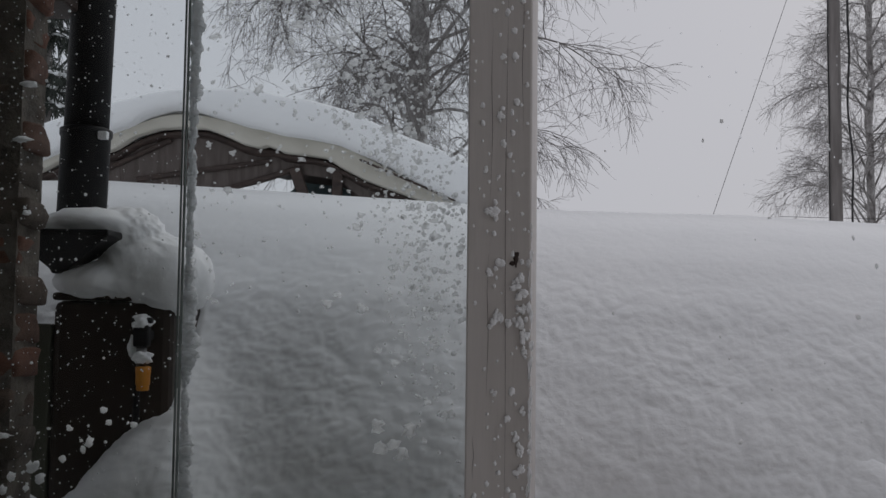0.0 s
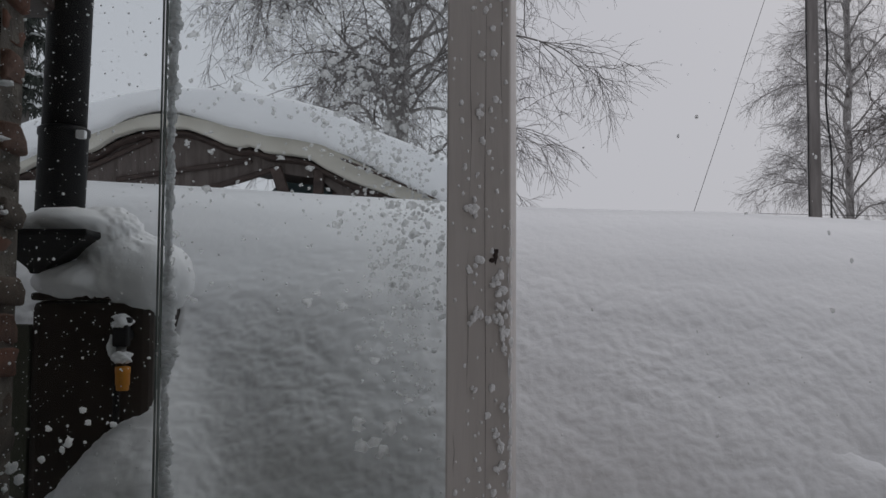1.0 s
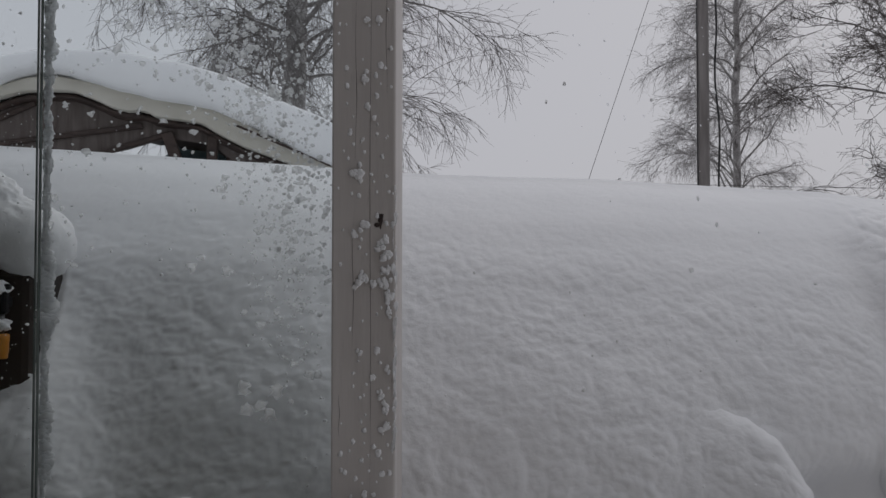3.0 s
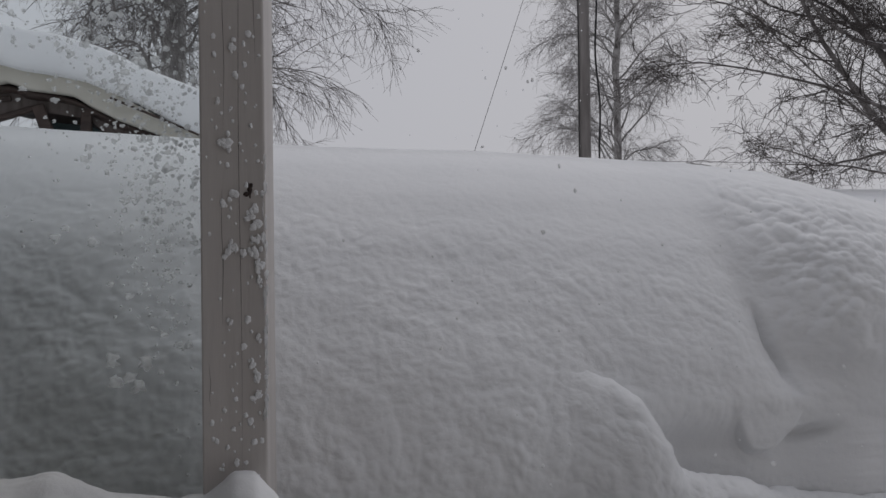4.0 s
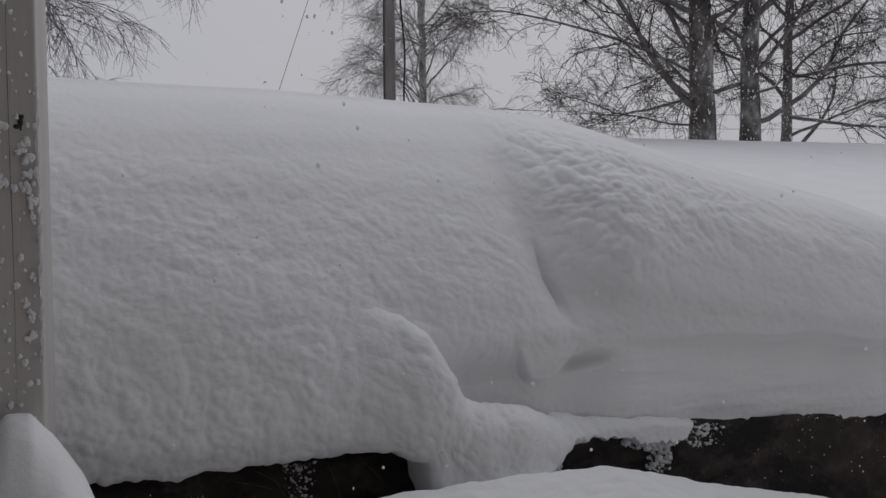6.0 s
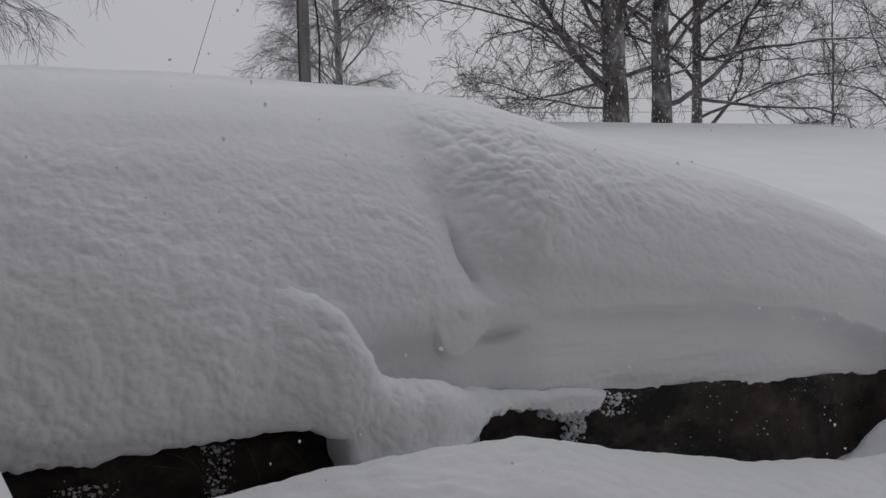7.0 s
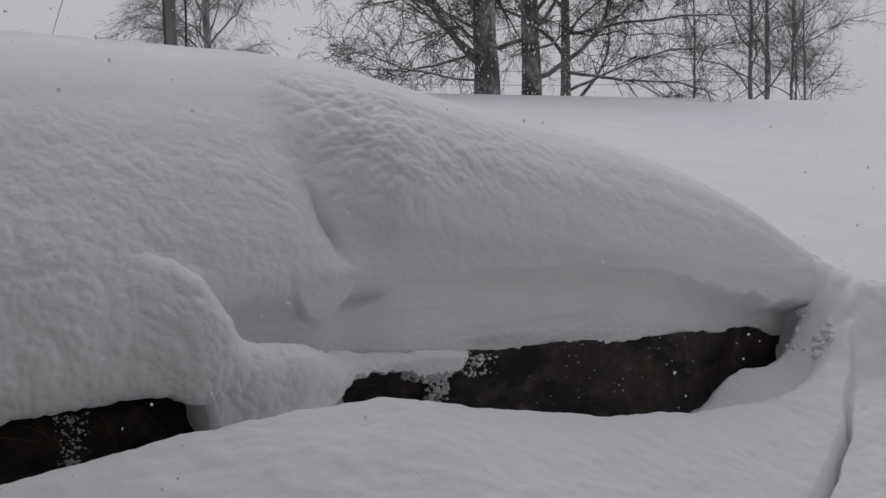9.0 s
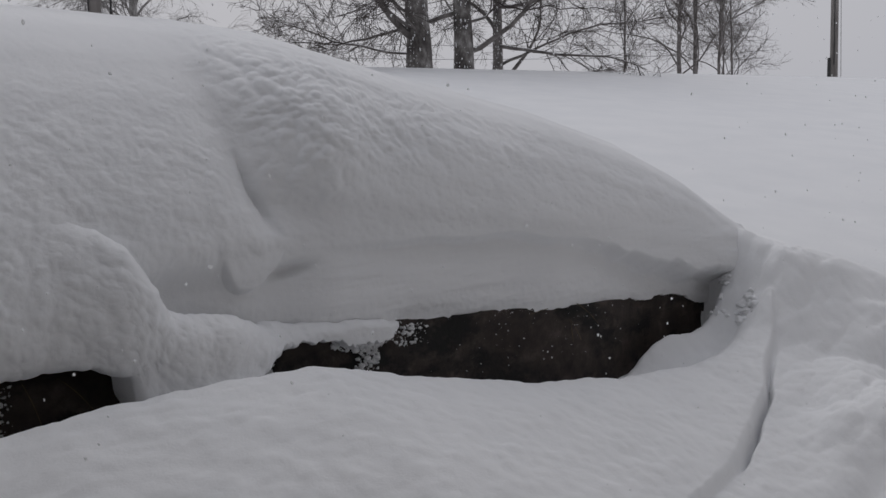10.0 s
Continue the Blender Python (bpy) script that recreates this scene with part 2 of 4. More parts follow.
def concrete_material():
    """Brown stained concrete with ragged black moss and pale scuffs."""
    m, n, l, b = material("wet_brown_concrete", 0.8)
    a = noise_node(n, l, 3.2, 8, 0.68, (1, 1, 1.6))
    base = ramp(n, l, noise_node(n, l, 14, 6, 0.65).outputs[0], [(0.30, (0.018, 0.013, 0.011)), (0.55, (0.052, 0.038, 0.032)), (0.75, (0.105, 0.083, 0.074))])
    moss = ramp(n, l, a.outputs[0], [(0.45, (0, 0, 0)), (0.54, (1, 1, 1))])
    mx = n.new("ShaderNodeMix")
    mx.data_type = "RGBA"
    mx.inputs[6].default_value = (0.007, 0.006, 0.005, 1)
    l.new(moss.outputs[0], mx.inputs[0])
    l.new(base.outputs[0], mx.inputs[7])
    l.new(mx.outputs[2], b.inputs["Base Color"])
    f = noise_node(n, l, 80, 5, 0.65)
    bump(n, l, b, f.outputs[0], 0.8, 0.004, bump(n, l, b, a.outputs[0], 0.7, 0.012))
    return m


CONCRETE = concrete_material()


def birch_bark():
    m, n, l, b = material("birch_bark", 0.85)
    a = noise_node(n, l, 4, 6, 0.7, (1, 1, 0.6))
    c = ramp(n, l, a.outputs[0], [(0.38, (0.05, 0.043, 0.040)), (0.52, (0.15, 0.138, 0.13)), (0.68, (0.44, 0.425, 0.41))])
    l.new(c.outputs[0], b.inputs["Base Color"])
    f = noise_node(n, l, 26, 4, 0.6, (1, 1, 3))
    bump(n, l, b, f.outputs[0], 0.8, 0.01)
    return m


def pale_birch_bark():
    m, n, l, b = material("pale_birch_bark", 0.85)
    a = noise_node(n, l, 4, 6, 0.7, (1, 1, 0.6))
    c = ramp(n, l, a.outputs[0], [(0.36, (0.10, 0.09, 0.085)), (0.48, (0.30, 0.285, 0.275)), (0.64, (0.58, 0.565, 0.55))])
    l.new(c.outputs[0], b.inputs["Base Color"])
    f = noise_node(n, l, 26, 4, 0.6, (1, 1, 3))
    bump(n, l, b, f.outputs[0], 0.8, 0.01)
    return m


def glass_material():
    m, n, l, b = material("clear_glass", 0.0)
    n.remove(b)
    t = n.new("ShaderNodeBsdfTransparent")
    t.inputs[0].default_value = (0.965, 0.988, 0.988, 1)
    g = n.new("ShaderNodeBsdfGlossy")
    g.inputs["Roughness"].default_value = 0.02
    f = n.new("ShaderNodeFresnel")
    f.inputs[0].default_value = 1.35
    mix = n.new("ShaderNodeMixShader")
    l.new(f.outputs[0], mix.inputs[0])
    l.new(t.outputs[0], mix.inputs[1])
    l.new(g.outputs[0], mix.inputs[2])
    l.new(mix.outputs[0], n["Material Output"].inputs[0])
    return m


BRICK, BIRCH, PALE_BIRCH, GLASS = brick_material(), birch_bark(), pale_birch_bark(), glass_material()
# Paler bark colour standing in for snowfall haze over the far birches.
HAZE_LIMB = two_tone("haze_paled_bark", (0.17, 0.157, 0.15), (0.40, 0.385, 0.375), 5, 0.9, dist=0.006, fine=40)
for m in (BLACK, TANK):
    m.node_tree.nodes["Principled BSDF"].inputs["Specular IOR Level"].default_value = 0.2
GLASS_EDGE = two_tone("glass_edge", (0.10, 0.13, 0.12), (0.22, 0.26, 0.25), 10, 0.15, dist=0.0003)
rng = np.random.default_rng(11)


# ---- the ground: one sheet of snow from the porch to the horizon ----
def table(x, pairs):
    a = np.array(pairs)
    return np.interp(x, a[:, 0], a[:, 1])


RIDGE_Y = [(-40, 3.4), (-1.5, 3.3), (0.3, 3.05), (1.5, 3.0), (1.82, 2.95), (2.2, 2.75), (2.7, 2.56), (3.1, 2.48), (3.35, 2.40), (3.65, 2.28), (4.15, 1.9), (5.2, 1.2), (7, 0.2), (60, 0.0)]
RIDGE_Z = [(-40, 1.9), (-1.1, 1.92), (0.3, 1.82), (0.9, 1.805), (1.5, 1.775), (1.82, 1.735), (2.2, 1.60), (2.7, 1.46), (3.1, 1.33), (3.35, 1.20), (3.65, 0.985), (4.15, 0.77), (5.2, 0.58), (7, 0.5), (60, 0.5)]
BERM = [(-4, 0.74), (0.3, 0.76), (0.55, 0.785), (0.8, 0.81), (1.03, 0.822), (1.25, 0.806), (1.43, 0.803), (1.72, 0.742), (2.05, 0.665), (2.2, 0.635), (2.6, 0.585), (2.95, 0.56), (3.3, 0.60), (3.8, 0.62), (8, 0.5)]
BROW_Y, BROW_Z = 12.0, 2.34
CRACK = [(-40.0, 0.95), (0.9, 0.95), (1.2, 1.6), (1.437, 2.234), (1.49, 2.417), (1.564, 2.631), (1.646, 2.839), (1.749, 3.057), (1.817, 3.2), (1.99, 3.48), (2.3, 3.6)]


def ground(x, y):
    yr, zr = table(x, RIDGE_Y), table(x, RIDGE_Z)
    # field behind the drift, rising to a brow and falling slowly beyond it
    f = np.clip((y - yr) / (BROW_Y - yr), 0, None)
    field = np.where(y < BROW_Y, zr - 0.03 + (BROW_Z - zr + 0.03) * np.clip(f, 0, 1) ** 0.85, BROW_Z - 0.03 * (y - BROW_Y))
    # long berm in front of the wall
    d = 1.95 - y
    berm = table(x, BERM) - np.where(d > 0, 0.55 * np.clip(d, 0, None) ** 1.35, 0.9 * -d * np.clip(-d / 0.12, 0, 1))
    berm = berm + 0.24 * np.exp(-((x - 3.12) / 0.32) ** 2 - ((y - 2.22) / 0.09) ** 2)
    # the flank where the drift bends round
    berm = berm + 0.44 * np.exp(-((x - 3.66) / np.where(x < 3.66, 0.25, 0.36)) ** 2) * step(1.72, 2.2, y) + (0.035 * puffs(x * 11, y * 11, 26) + 0.012 * puffs(x * 26, y * 26, 27)) * step(3.3, 3.5, x) * step(1.7, 1.95, y)
    berm = np.maximum(berm, 0.06)
    berm = np.maximum(berm, np.where(y > 2.2, 0.45, 0))
    # lumpy shovelled snow past the crack
    cx, cy = np.array([c[1] for c in CRACK]), np.array([c[0] for c in CRACK])
    best = np.full(np.shape(x), 9.0)
    off = np.full(np.shape(x), -9.0)
    for a in range(len(cx) - 1):
        ex, ey = cx[a + 1] - cx[a], cy[a + 1] - cy[a]
        u = np.clip(((x - cx[a]) * ex + (y - cy[a]) * ey) / (ex * ex + ey * ey), 0, 1)
        qx, qy = x - cx[a] - u * ex, y - cy[a] - u * ey
        d = np.hypot(qx, qy)
        side = np.where(ex * qy - ey * qx < 0, 1.0, -1.0)
        off = np.where(d < best, d * side, off)
        best = np.minimum(best, d)
    off = off + 0.02 * wave(x * 5, y * 5, 0, 25)
    wu, wv = x + 0.10 * wave(x * 3, y * 3, 0, 20), y + 0.10 * wave(x * 3, y * 3, 4, 20)
    lumps = 0.24 * puffs(wu * 1.9 + 0.3, wv * 2.4, 21) + 0.06 * puffs(wu * 5.1, wv * 5.7, 22) + 0.014 * puffs(wu * 14, wv * 15, 23)
    d = np.clip(off, 0, None)
    right = berm - 0.03 + 0.10 * d + (lumps - 0.11) * step(0.01, 0.40, d)
    ext = zr + 0.10 * (y - yr)
    right = np.where(right < ext, right, ext) - 0.04 * np.exp(-np.abs(right - ext) / 0.06)
    w = step(-0.004, 0.010, off) * step(2.06, 1.90, y)
    low = (berm + 0.012 * np.exp(-(off / 0.12) ** 2) * step(1.0, 1.4, y) * step(2.1, 1.8, y)) * (1 - w) + right * w - 0.075 * np.exp(-((off - 0.014) / 0.010) ** 2) * step(1.90, 1.76, y) * step(1.50, 1.60, y)
    behind = step(2.22, 2.30, y) * step(3.60, 3.46, x)
    under = low * (1 - behind) + 0.45 * behind
    w2 = step(-0.40, 0.0, y - yr) * step(3.48, 3.62, x)
    z = np.where(y >= yr, field, under * (1 - w2) + (ext - 0.03) * w2)
    z = z + np.where(y < yr, 0.012, 0.0015) * fbm(x * 2.2, y * 2.2, 0.3, 3, 5) * step(0.4, 1.2, y) + (0.004 * fbm(x * 14, y * 14, z * 14, 2, 6) + 0.006 * puffs(x * 21 + 3 * y, y * 27, 7) + 0.003 * puffs(x * 44, y * 50, 8)) * (y < yr)
    return z


def steps(*spans):
    out = []
    for a, b, n in spans:
        out += list(np.linspace(a, b, n, endpoint=False))
    return np.array(out + [spans[-1][1]])


gx = steps((-160, -20, 14), (-20, -3, 20), (-3, 0.2, 40), (0.2, 2.1, 130), (2.1, 3.75, 220), (3.75, 4.8, 50), (4.8, 8, 40), (8, 30, 30), (30, 260, 16))
gy = steps((-30, -2, 8), (-2, 0.7, 12), (0.7, 1.3, 36), (1.3, 2.35, 180), (2.35, 2.7, 25), (2.7, 5, 45), (5, 14, 45), (14, 60, 20), (60, 400, 12))
GX, GY = np.meshgrid(gx, gy, indexing="ij")
GZ = ground(GX, GY)
ground_ob = part("ground", mesh_from("ground", np.stack([GX, GY, GZ], 2).reshape(-1, 3), sheet_faces(len(gx), len(gy))), SNOW)
tagged(ground_ob, "deep fresh snow lying over sloping ground", "snow", kind="structure")

# ---- the retaining wall under the drift ----
def wall_mesh():
    bm = bmesh.new()
    box(bm, (-3.2, 2.258, -0.1), (3.75, 2.48, 0.835))
    bmesh.ops.subdivide_edges(bm, edges=[e for e in bm.edges if abs(e.verts[0].co.x - e.verts[1].co.x) > 1], cuts=160)
    bmesh.ops.subdivide_edges(bm, edges=[e for e in bm.edges if abs(e.verts[0].co.z - e.verts[1].co.z) > 0.5], cuts=24)
    for v in bm.verts:
        q = v.co
        # Beyond x 2.8 the set-back dark concrete fills what is only a shaded hollow.
        if q.y < 2.3:
            v.co.y += 0.07 * float(step(2.8, 3.15, q.x))
        v.co.z = min(q.z, max(0.856 - 0.0686 * max(q.x - 1.52, 0), 0.70))
        v.co += Vector((0, 0.018 * noise.noise(q * 4) + 0.008 * noise.noise(q * 17), 0.012 * noise.noise(q * 5)))
    for f in bm.faces:
        f.smooth = True
    return bm


retaining = part("retaining_wall", wall_mesh(), CONCRETE)
tagged(retaining, "low dark brown stained concrete retaining wall half buried in snow", "wall", kind="structure")

# ---- the snow drift on the wall ----
LIP_Z = [(-4, 0.84), (0.3, 0.862), (0.75, 0.882), (1.02, 0.872), (1.52, 0.846), (1.95, 0.817), (2.37, 0.787), (2.92, 0.750), (3.2, 0.737), (3.36, 0.715), (3.46, 0.67), (3.7, 0.62)]
FRONT_Y = [(-4, 2.62), (-0.85, 2.56), (-0.62, 2.48), (-0.45, 2.395), (-0.3, 2.315), (-0.15, 2.25), (0.0, 2.208), (0.2, 2.182), (0.5, 2.17), (1.1, 2.17), (1.3, 2.18), (3.7, 2.18)]
LEVEL = np.array([0, 0.05, 0.13, 0.26, 0.36, 0.42, 0.55, 0.70, 0.84, 0.94, 1.0])
LEAN_L = np.array([0.03, -0.01, -0.005, 0.03, 0.065, 0.10, 0.20, 0.345, 0.55, 0.77, 1.0])
LEAN_R = np.array([0.07, 0.03, 0.035, 0.045, 0.045, 0.02, 0.06, 0.16, 0.36, 0.63, 1.0])
LEAN_FINE = np.linspace(0, 1, 200)
SMOOTH = np.hanning(25) / np.hanning(25).sum()
LEAN_L, LEAN_R = (np.convolve(np.pad(np.interp(LEAN_FINE, LEVEL, q), 12, mode="edge"), SMOOTH, "valid") for q in (LEAN_L, LEAN_R))


def drift_y(X, Z):
    """How far back the drift's main face lies at x and z."""
    wr = step(1.35, 1.75, X)
    zc, zb = table(X, RIDGE_Z), table(X, LIP_Z)
    U = np.clip((Z - zb) / (zc - zb), 0, 1)
    lean = np.interp(U, LEAN_FINE, LEAN_L) * (1 - wr) + np.interp(U, LEAN_FINE, LEAN_R) * wr
    yf, yc = table(X, FRONT_Y), table(X, RIDGE_Y)
    Y = yf + (yc - yf) * lean
    # fuller to the left of the spill, hollow behind it
    soft = np.interp(X, [0.3, 0.9, 1.1], [0.40, 0.25, 0.15])
    edge_z = np.interp(X, [0.2, 0.60, 0.77, 0.94, 1.06, 1.15], [1.42, 1.36, 1.28, 1.17, 1.06, 0.90])
    Y -= 0.05 * step(-0.3 * soft, soft, edge_z - Z) * step(0.2, 0.8, X) * step(1.15, 0.95, X)
    Y += 0.085 * step(0.98, 1.10, X) * step(1.70, 1.45, X) * step(1.13, 0.98, Z)
    # snow banked up against the tank
    heap_z = np.interp(X, [-1.2, -0.95, -0.865, -0.80, -0.70, -0.62, -0.5, -0.3, -0.1], [1.08, 1.10, 1.18, 1.27, 1.37, 1.43, 1.26, 0.95, 0.70])
    Y -= 0.24 * step(0.08, -0.24, (Z - heap_z) / np.interp(X, [-0.72, -0.30], [1.0, 2.8])) * step(-0.05, -0.84, X)
    # crease between the two drifts
    xc = np.interp(Z, [0.95, 1.10, 1.154, 1.208, 1.256, 1.38, 1.475, 1.557, 1.66], [1.53, 1.52, 1.503, 1.488, 1.470, 1.452, 1.448, 1.47, 1.52]) + 0.006 * wave(Z * 22, 0, 0, 43)
    dx = X - xc
    depth = np.interp(Z, [1.04, 1.12, 1.20, 1.36, 1.50, 1.64], [0.0, 0.025, 0.07, 0.06, 0.035, 0.0])
    line = np.interp(Z, [1.11, 1.17, 1.28, 1.36], [0.0, 0.045, 0.035, 0.0])
    Y += depth * np.exp(-(np.clip(dx, 0, None) / 0.13) ** 2 - (np.clip(-dx, 0, None) / 0.07) ** 2) + line * np.exp(-(dx / 0.014) ** 2)
    Y -= 0.045 * np.exp(-((X - 1.66) / 0.14) ** 2 - ((Z - 1.42) / 0.17) ** 2)
    # ledge over the older, hollowed layers
    ledge = np.interp(X, [1.5, 1.69, 1.88, 2.09, 2.445, 2.79, 3.03, 3.24, 3.7], [1.07, 1.085, 1.073, 1.063, 1.048, 0.985, 0.90, 0.855, 0.80]) + 0.012 * wave(X * 6, 0, 0, 44) + 0.014 * wave(X * 17, 0, 0, 45) * step(2.4, 3.0, X)
    Y += np.interp(X, [1.6, 1.95, 2.6, 2.8, 3.1, 3.5], [0.0, 0.034, 0.048, 0.072, 0.11, 0.135]) * step(0.010, -0.025 - 0.05 * step(2.6, 3.2, X), Z - ledge)
    # small curled lump and pit at its foot
    foot = 0.968 + 0.055 * np.abs((X - 1.405 - 0.25 * (Z - 1.0)) / 0.072) ** 2.5
    Y -= 0.034 * step(0.0, 0.022, Z - foot) * step(1.09, 1.01, Z)
    Y += 0.040 * np.exp(-(((X - 1.54) / 0.062) ** 2 + ((Z - 1.022 - 0.15 * (X - 1.54)) / 0.020) ** 2) ** 1.5)
    Y += wr * 0.003 * fbm(X * 4.0, Z * 24, 0, 3, 41) * step(1.10, 0.98, Z)
    return Y


def ruffle(P, row, lip):
    """Wind-laid clots on the open face, knobbly snow on the broken one, and an uneven lower edge."""
    N = sheet_normals(P)
    N *= np.sign(-N[:, row:row + 1, 1:2])
    x, y, z = P[..., 0], P[..., 1], P[..., 2]
    s = z + 0.35 * np.clip(y - 2.2, 0, None)
    calm = 0.22 + 0.78 * step(0.08, 0.46, table(x, RIDGE_Z) - z) * (y < table(x, RIDGE_Y))
    big = 0.012 * fbm(x * 1.8, z * 2.2, y * 1.8, 2, 51)
    wx, ws = x + 0.02 * wave(x * 9, s * 9, 0, 60), s + 0.02 * wave(x * 9, s * 9, 5, 60)
    u, v = wx * 0.91 - ws * 0.42, ws * 0.91 + wx * 0.42
    broken = step(1.42, 1.56, x)
    low = step(1.32, 0.98, z)
    hollow = 1 - 0.8 * step(1.10, 1.18, x) * step(1.12, 1.02, z) * step(0.87, 0.91, z) * (y > 2.16)
    patch = 0.55 + 0.45 * wave(x * 4, s * 5, 1, 61)
    rip = (0.0052 * (1 - 0.4 * low) * puffs(u * 19, v * 20, 52) + 0.0044 * puffs(u * 38, v * 40, 59) * patch + (0.0115 * puffs(u * 21, v * 17, 57) + 0.0055 * puffs(u * 45, v * 42, 157)) * low) * (1 - broken)
    clot = step(1.16, 1.34, z + 0.05 * wave(x * 6, 0, 2, 63)) * np.exp(-np.clip(x - 1.6, 0, None) / 0.75)
    knob = ((0.015 * puffs(wx * 22, ws * 19, 153) + 0.011 * puffs(wx * 43, ws * 38, 154)) * clot + (0.006 * puffs(u * 11, v * 16, 55) + 0.003 * puffs(u * 27, v * 40, 155)) * step(1.02, 1.12, z)) * broken
    fine = 0.0012 * fbm(x * 70, y * 70, z * 70, 2, 54)
    hang = (0.010 * fbm(x * 7, 0, 0.5, 3, 56) + 0.006 * wave(x * 45, 0, 0.5, 58)) * np.exp(-np.clip(z - lip(x), 0, None) / 0.04)
    crest = 0.25 + 0.75 * step(0.02, 0.22, table(x, RIDGE_Z) - z) * (y < table(x, RIDGE_Y))
    P = P + N * ((big + rip + fine) * calm * hollow + knob * crest)[..., None]
    P[..., 2] -= hang * (y < 2.6)
    return P


def edged(P, spots, at):
    """More rows off the first or last row of a sheet, at (dy, dz) from it."""
    rows = []
    for dy, dz in spots:
        q = P[:, at, :].copy()
        q[:, 1] += dy
        q[:, 2] += dz
        rows.append(q[:, None, :])
    return rows


def drift():
    xs = steps((-3.2, -1.2, 30), (-1.2, 0.0, 210), (0.0, 2.2, 540), (2.2, 3.67, 260))
    X = np.repeat(xs[:, None], 310, 1)
    V = np.repeat(np.linspace(0, 1, 310)[None, :], len(xs), 0)
    zl, zc = table(X, LIP_Z), table(X, RIDGE_Z)
    Z = zl + (zc - zl) * V
    P = np.stack([X, drift_y(X, Z), Z], 2)
    under = edged(P, ((0.22, 0.03), (0.10, 0.004), (0.035, -0.004), (0.01, -0.003)), 0)
    back = edged(P, ((0.06, 0.007), (0.16, 0.014), (0.35, 0.030), (0.7, 0.035), (1.1, -0.035)), -1)
    P = ruffle(np.concatenate(under + [P] + back, 1), 100, lambda x: table(x, LIP_Z))
    return mesh_from("face", P.reshape(-1, 3), sheet_faces(P.shape[0], P.shape[1]))


SPILL_TOP = [(0.55, 1.44), (0.70, 1.34), (0.80, 1.275), (0.905, 1.215), (0.99, 1.168), (1.035, 1.125), (1.065, 1.075), (1.085, 1.02), (1.11, 0.978), (1.15, 0.957), (1.20, 0.948), (1.265, 0.945), (1.315, 0.925), (1.37, 0.897), (1.44, 0.885), (1.60, 0.873), (1.80, 0.858), (1.92, 0.835)]
SPILL_LOW = [(0.55, 0.880), (0.75, 0.886), (1.015, 0.876), (1.03, 0.82), (1.06, 0.70), (1.10, 0.66), (1.275, 0.66), (1.305, 0.74), (1.33, 0.795), (1.39, 0.812), (1.45, 0.830), (1.60, 0.826), (1.73, 0.790), (1.76, 0.786), (1.84, 0.79), (1.88, 0.81), (1.92, 0.822)]
SPILL_OUT = [(0.55, -0.045), (0.75, -0.008), (0.86, 0.012), (0.96, 0.045), (1.06, 0.098), (1.15, 0.155), (1.25, 0.175), (1.36, 0.14), (1.46, 0.06), (1.60, 0.03), (1.70, 0.03), (1.84, 0.02), (1.92, -0.03)]


def spill():
    """The front lobe that has slid over the wall's edge."""
    xs = steps((0.55, 1.0, 110), (1.0, 1.5, 170), (1.5, 1.92, 90))
    X = np.repeat(xs[:, None], 150, 1)
    W = np.repeat((1 - (1 - np.linspace(0, 1, 150)) ** 1.5)[None, :], len(xs), 0)
    k = np.ones(9) / 9
    top = np.convolve(np.pad(table(xs, SPILL_TOP), 4, mode="edge"), k, "valid")[:, None] + 0.003 * wave(X * 30, 0, 0, 62)
    low = table(X, SPILL_LOW) + step(1.42, 1.5, X) * 0.007 * (wave(X * 55, 0, 0, 64) + wave(X * 140, 0, 0, 65))
    top = top - 0.008
    Z = low + (top - low) * W
    drop = np.clip(1 - (top - Z) / np.interp(X, [0.6, 0.9, 1.0, 1.1, 1.4, 1.7], [0.36, 0.28, 0.19, 0.10, 0.07, 0.02]), 0, 1)
    Y = drift_y(X, np.maximum(Z, 0.86)) * 0.35 + 0.65 * table(X, [(0.55, 2.13), (1.05, 2.13), (1.2, 2.18), (1.92, 2.21)]) - table(X, SPILL_OUT)
    Y = np.where(X < 0.95, Y * step(0.65, 0.95, X) + (drift_y(X, Z) - table(X, SPILL_OUT)) * (1 - step(0.65, 0.95, X)), Y)
    Y = Y + (1 - np.sqrt(np.clip(1 - drop ** 2, 0, 1))) * table(X, [(0.55, 0.05), (0.8, 0.11), (0.92, 0.115), (1.02, 0.09), (1.15, 0.10), (1.4, 0.09), (1.72, 0.04)])
    P = np.stack([X, Y, Z], 2)
    under = edged(P, ((0.16, 0.01), (0.06, 0.0), (0.02, -0.004)), 0)
    back = edged(P, ((0.012, -0.003), (0.03, -0.015), (0.05, -0.045), (0.06, -0.09)), -1)
    P = ruffle(np.concatenate(under + [P] + back, 1), 60, lambda x: table(x, SPILL_LOW))
    return mesh_from("front_lobe", P.reshape(-1, 3), sheet_faces(P.shape[0], P.shape[1]))


drift_ob = thing("snow_drift", (1.0, 2.3, 0.84), "thick wind-rippled snow drift overhanging the dark wall", "snow drift")
for name, me in (("face", drift()), ("front_lobe", spill())):
    part(name, me, SNOW, drift_ob).matrix_parent_inverse = Matrix.Translation((-1.0, -2.3, -0.84))

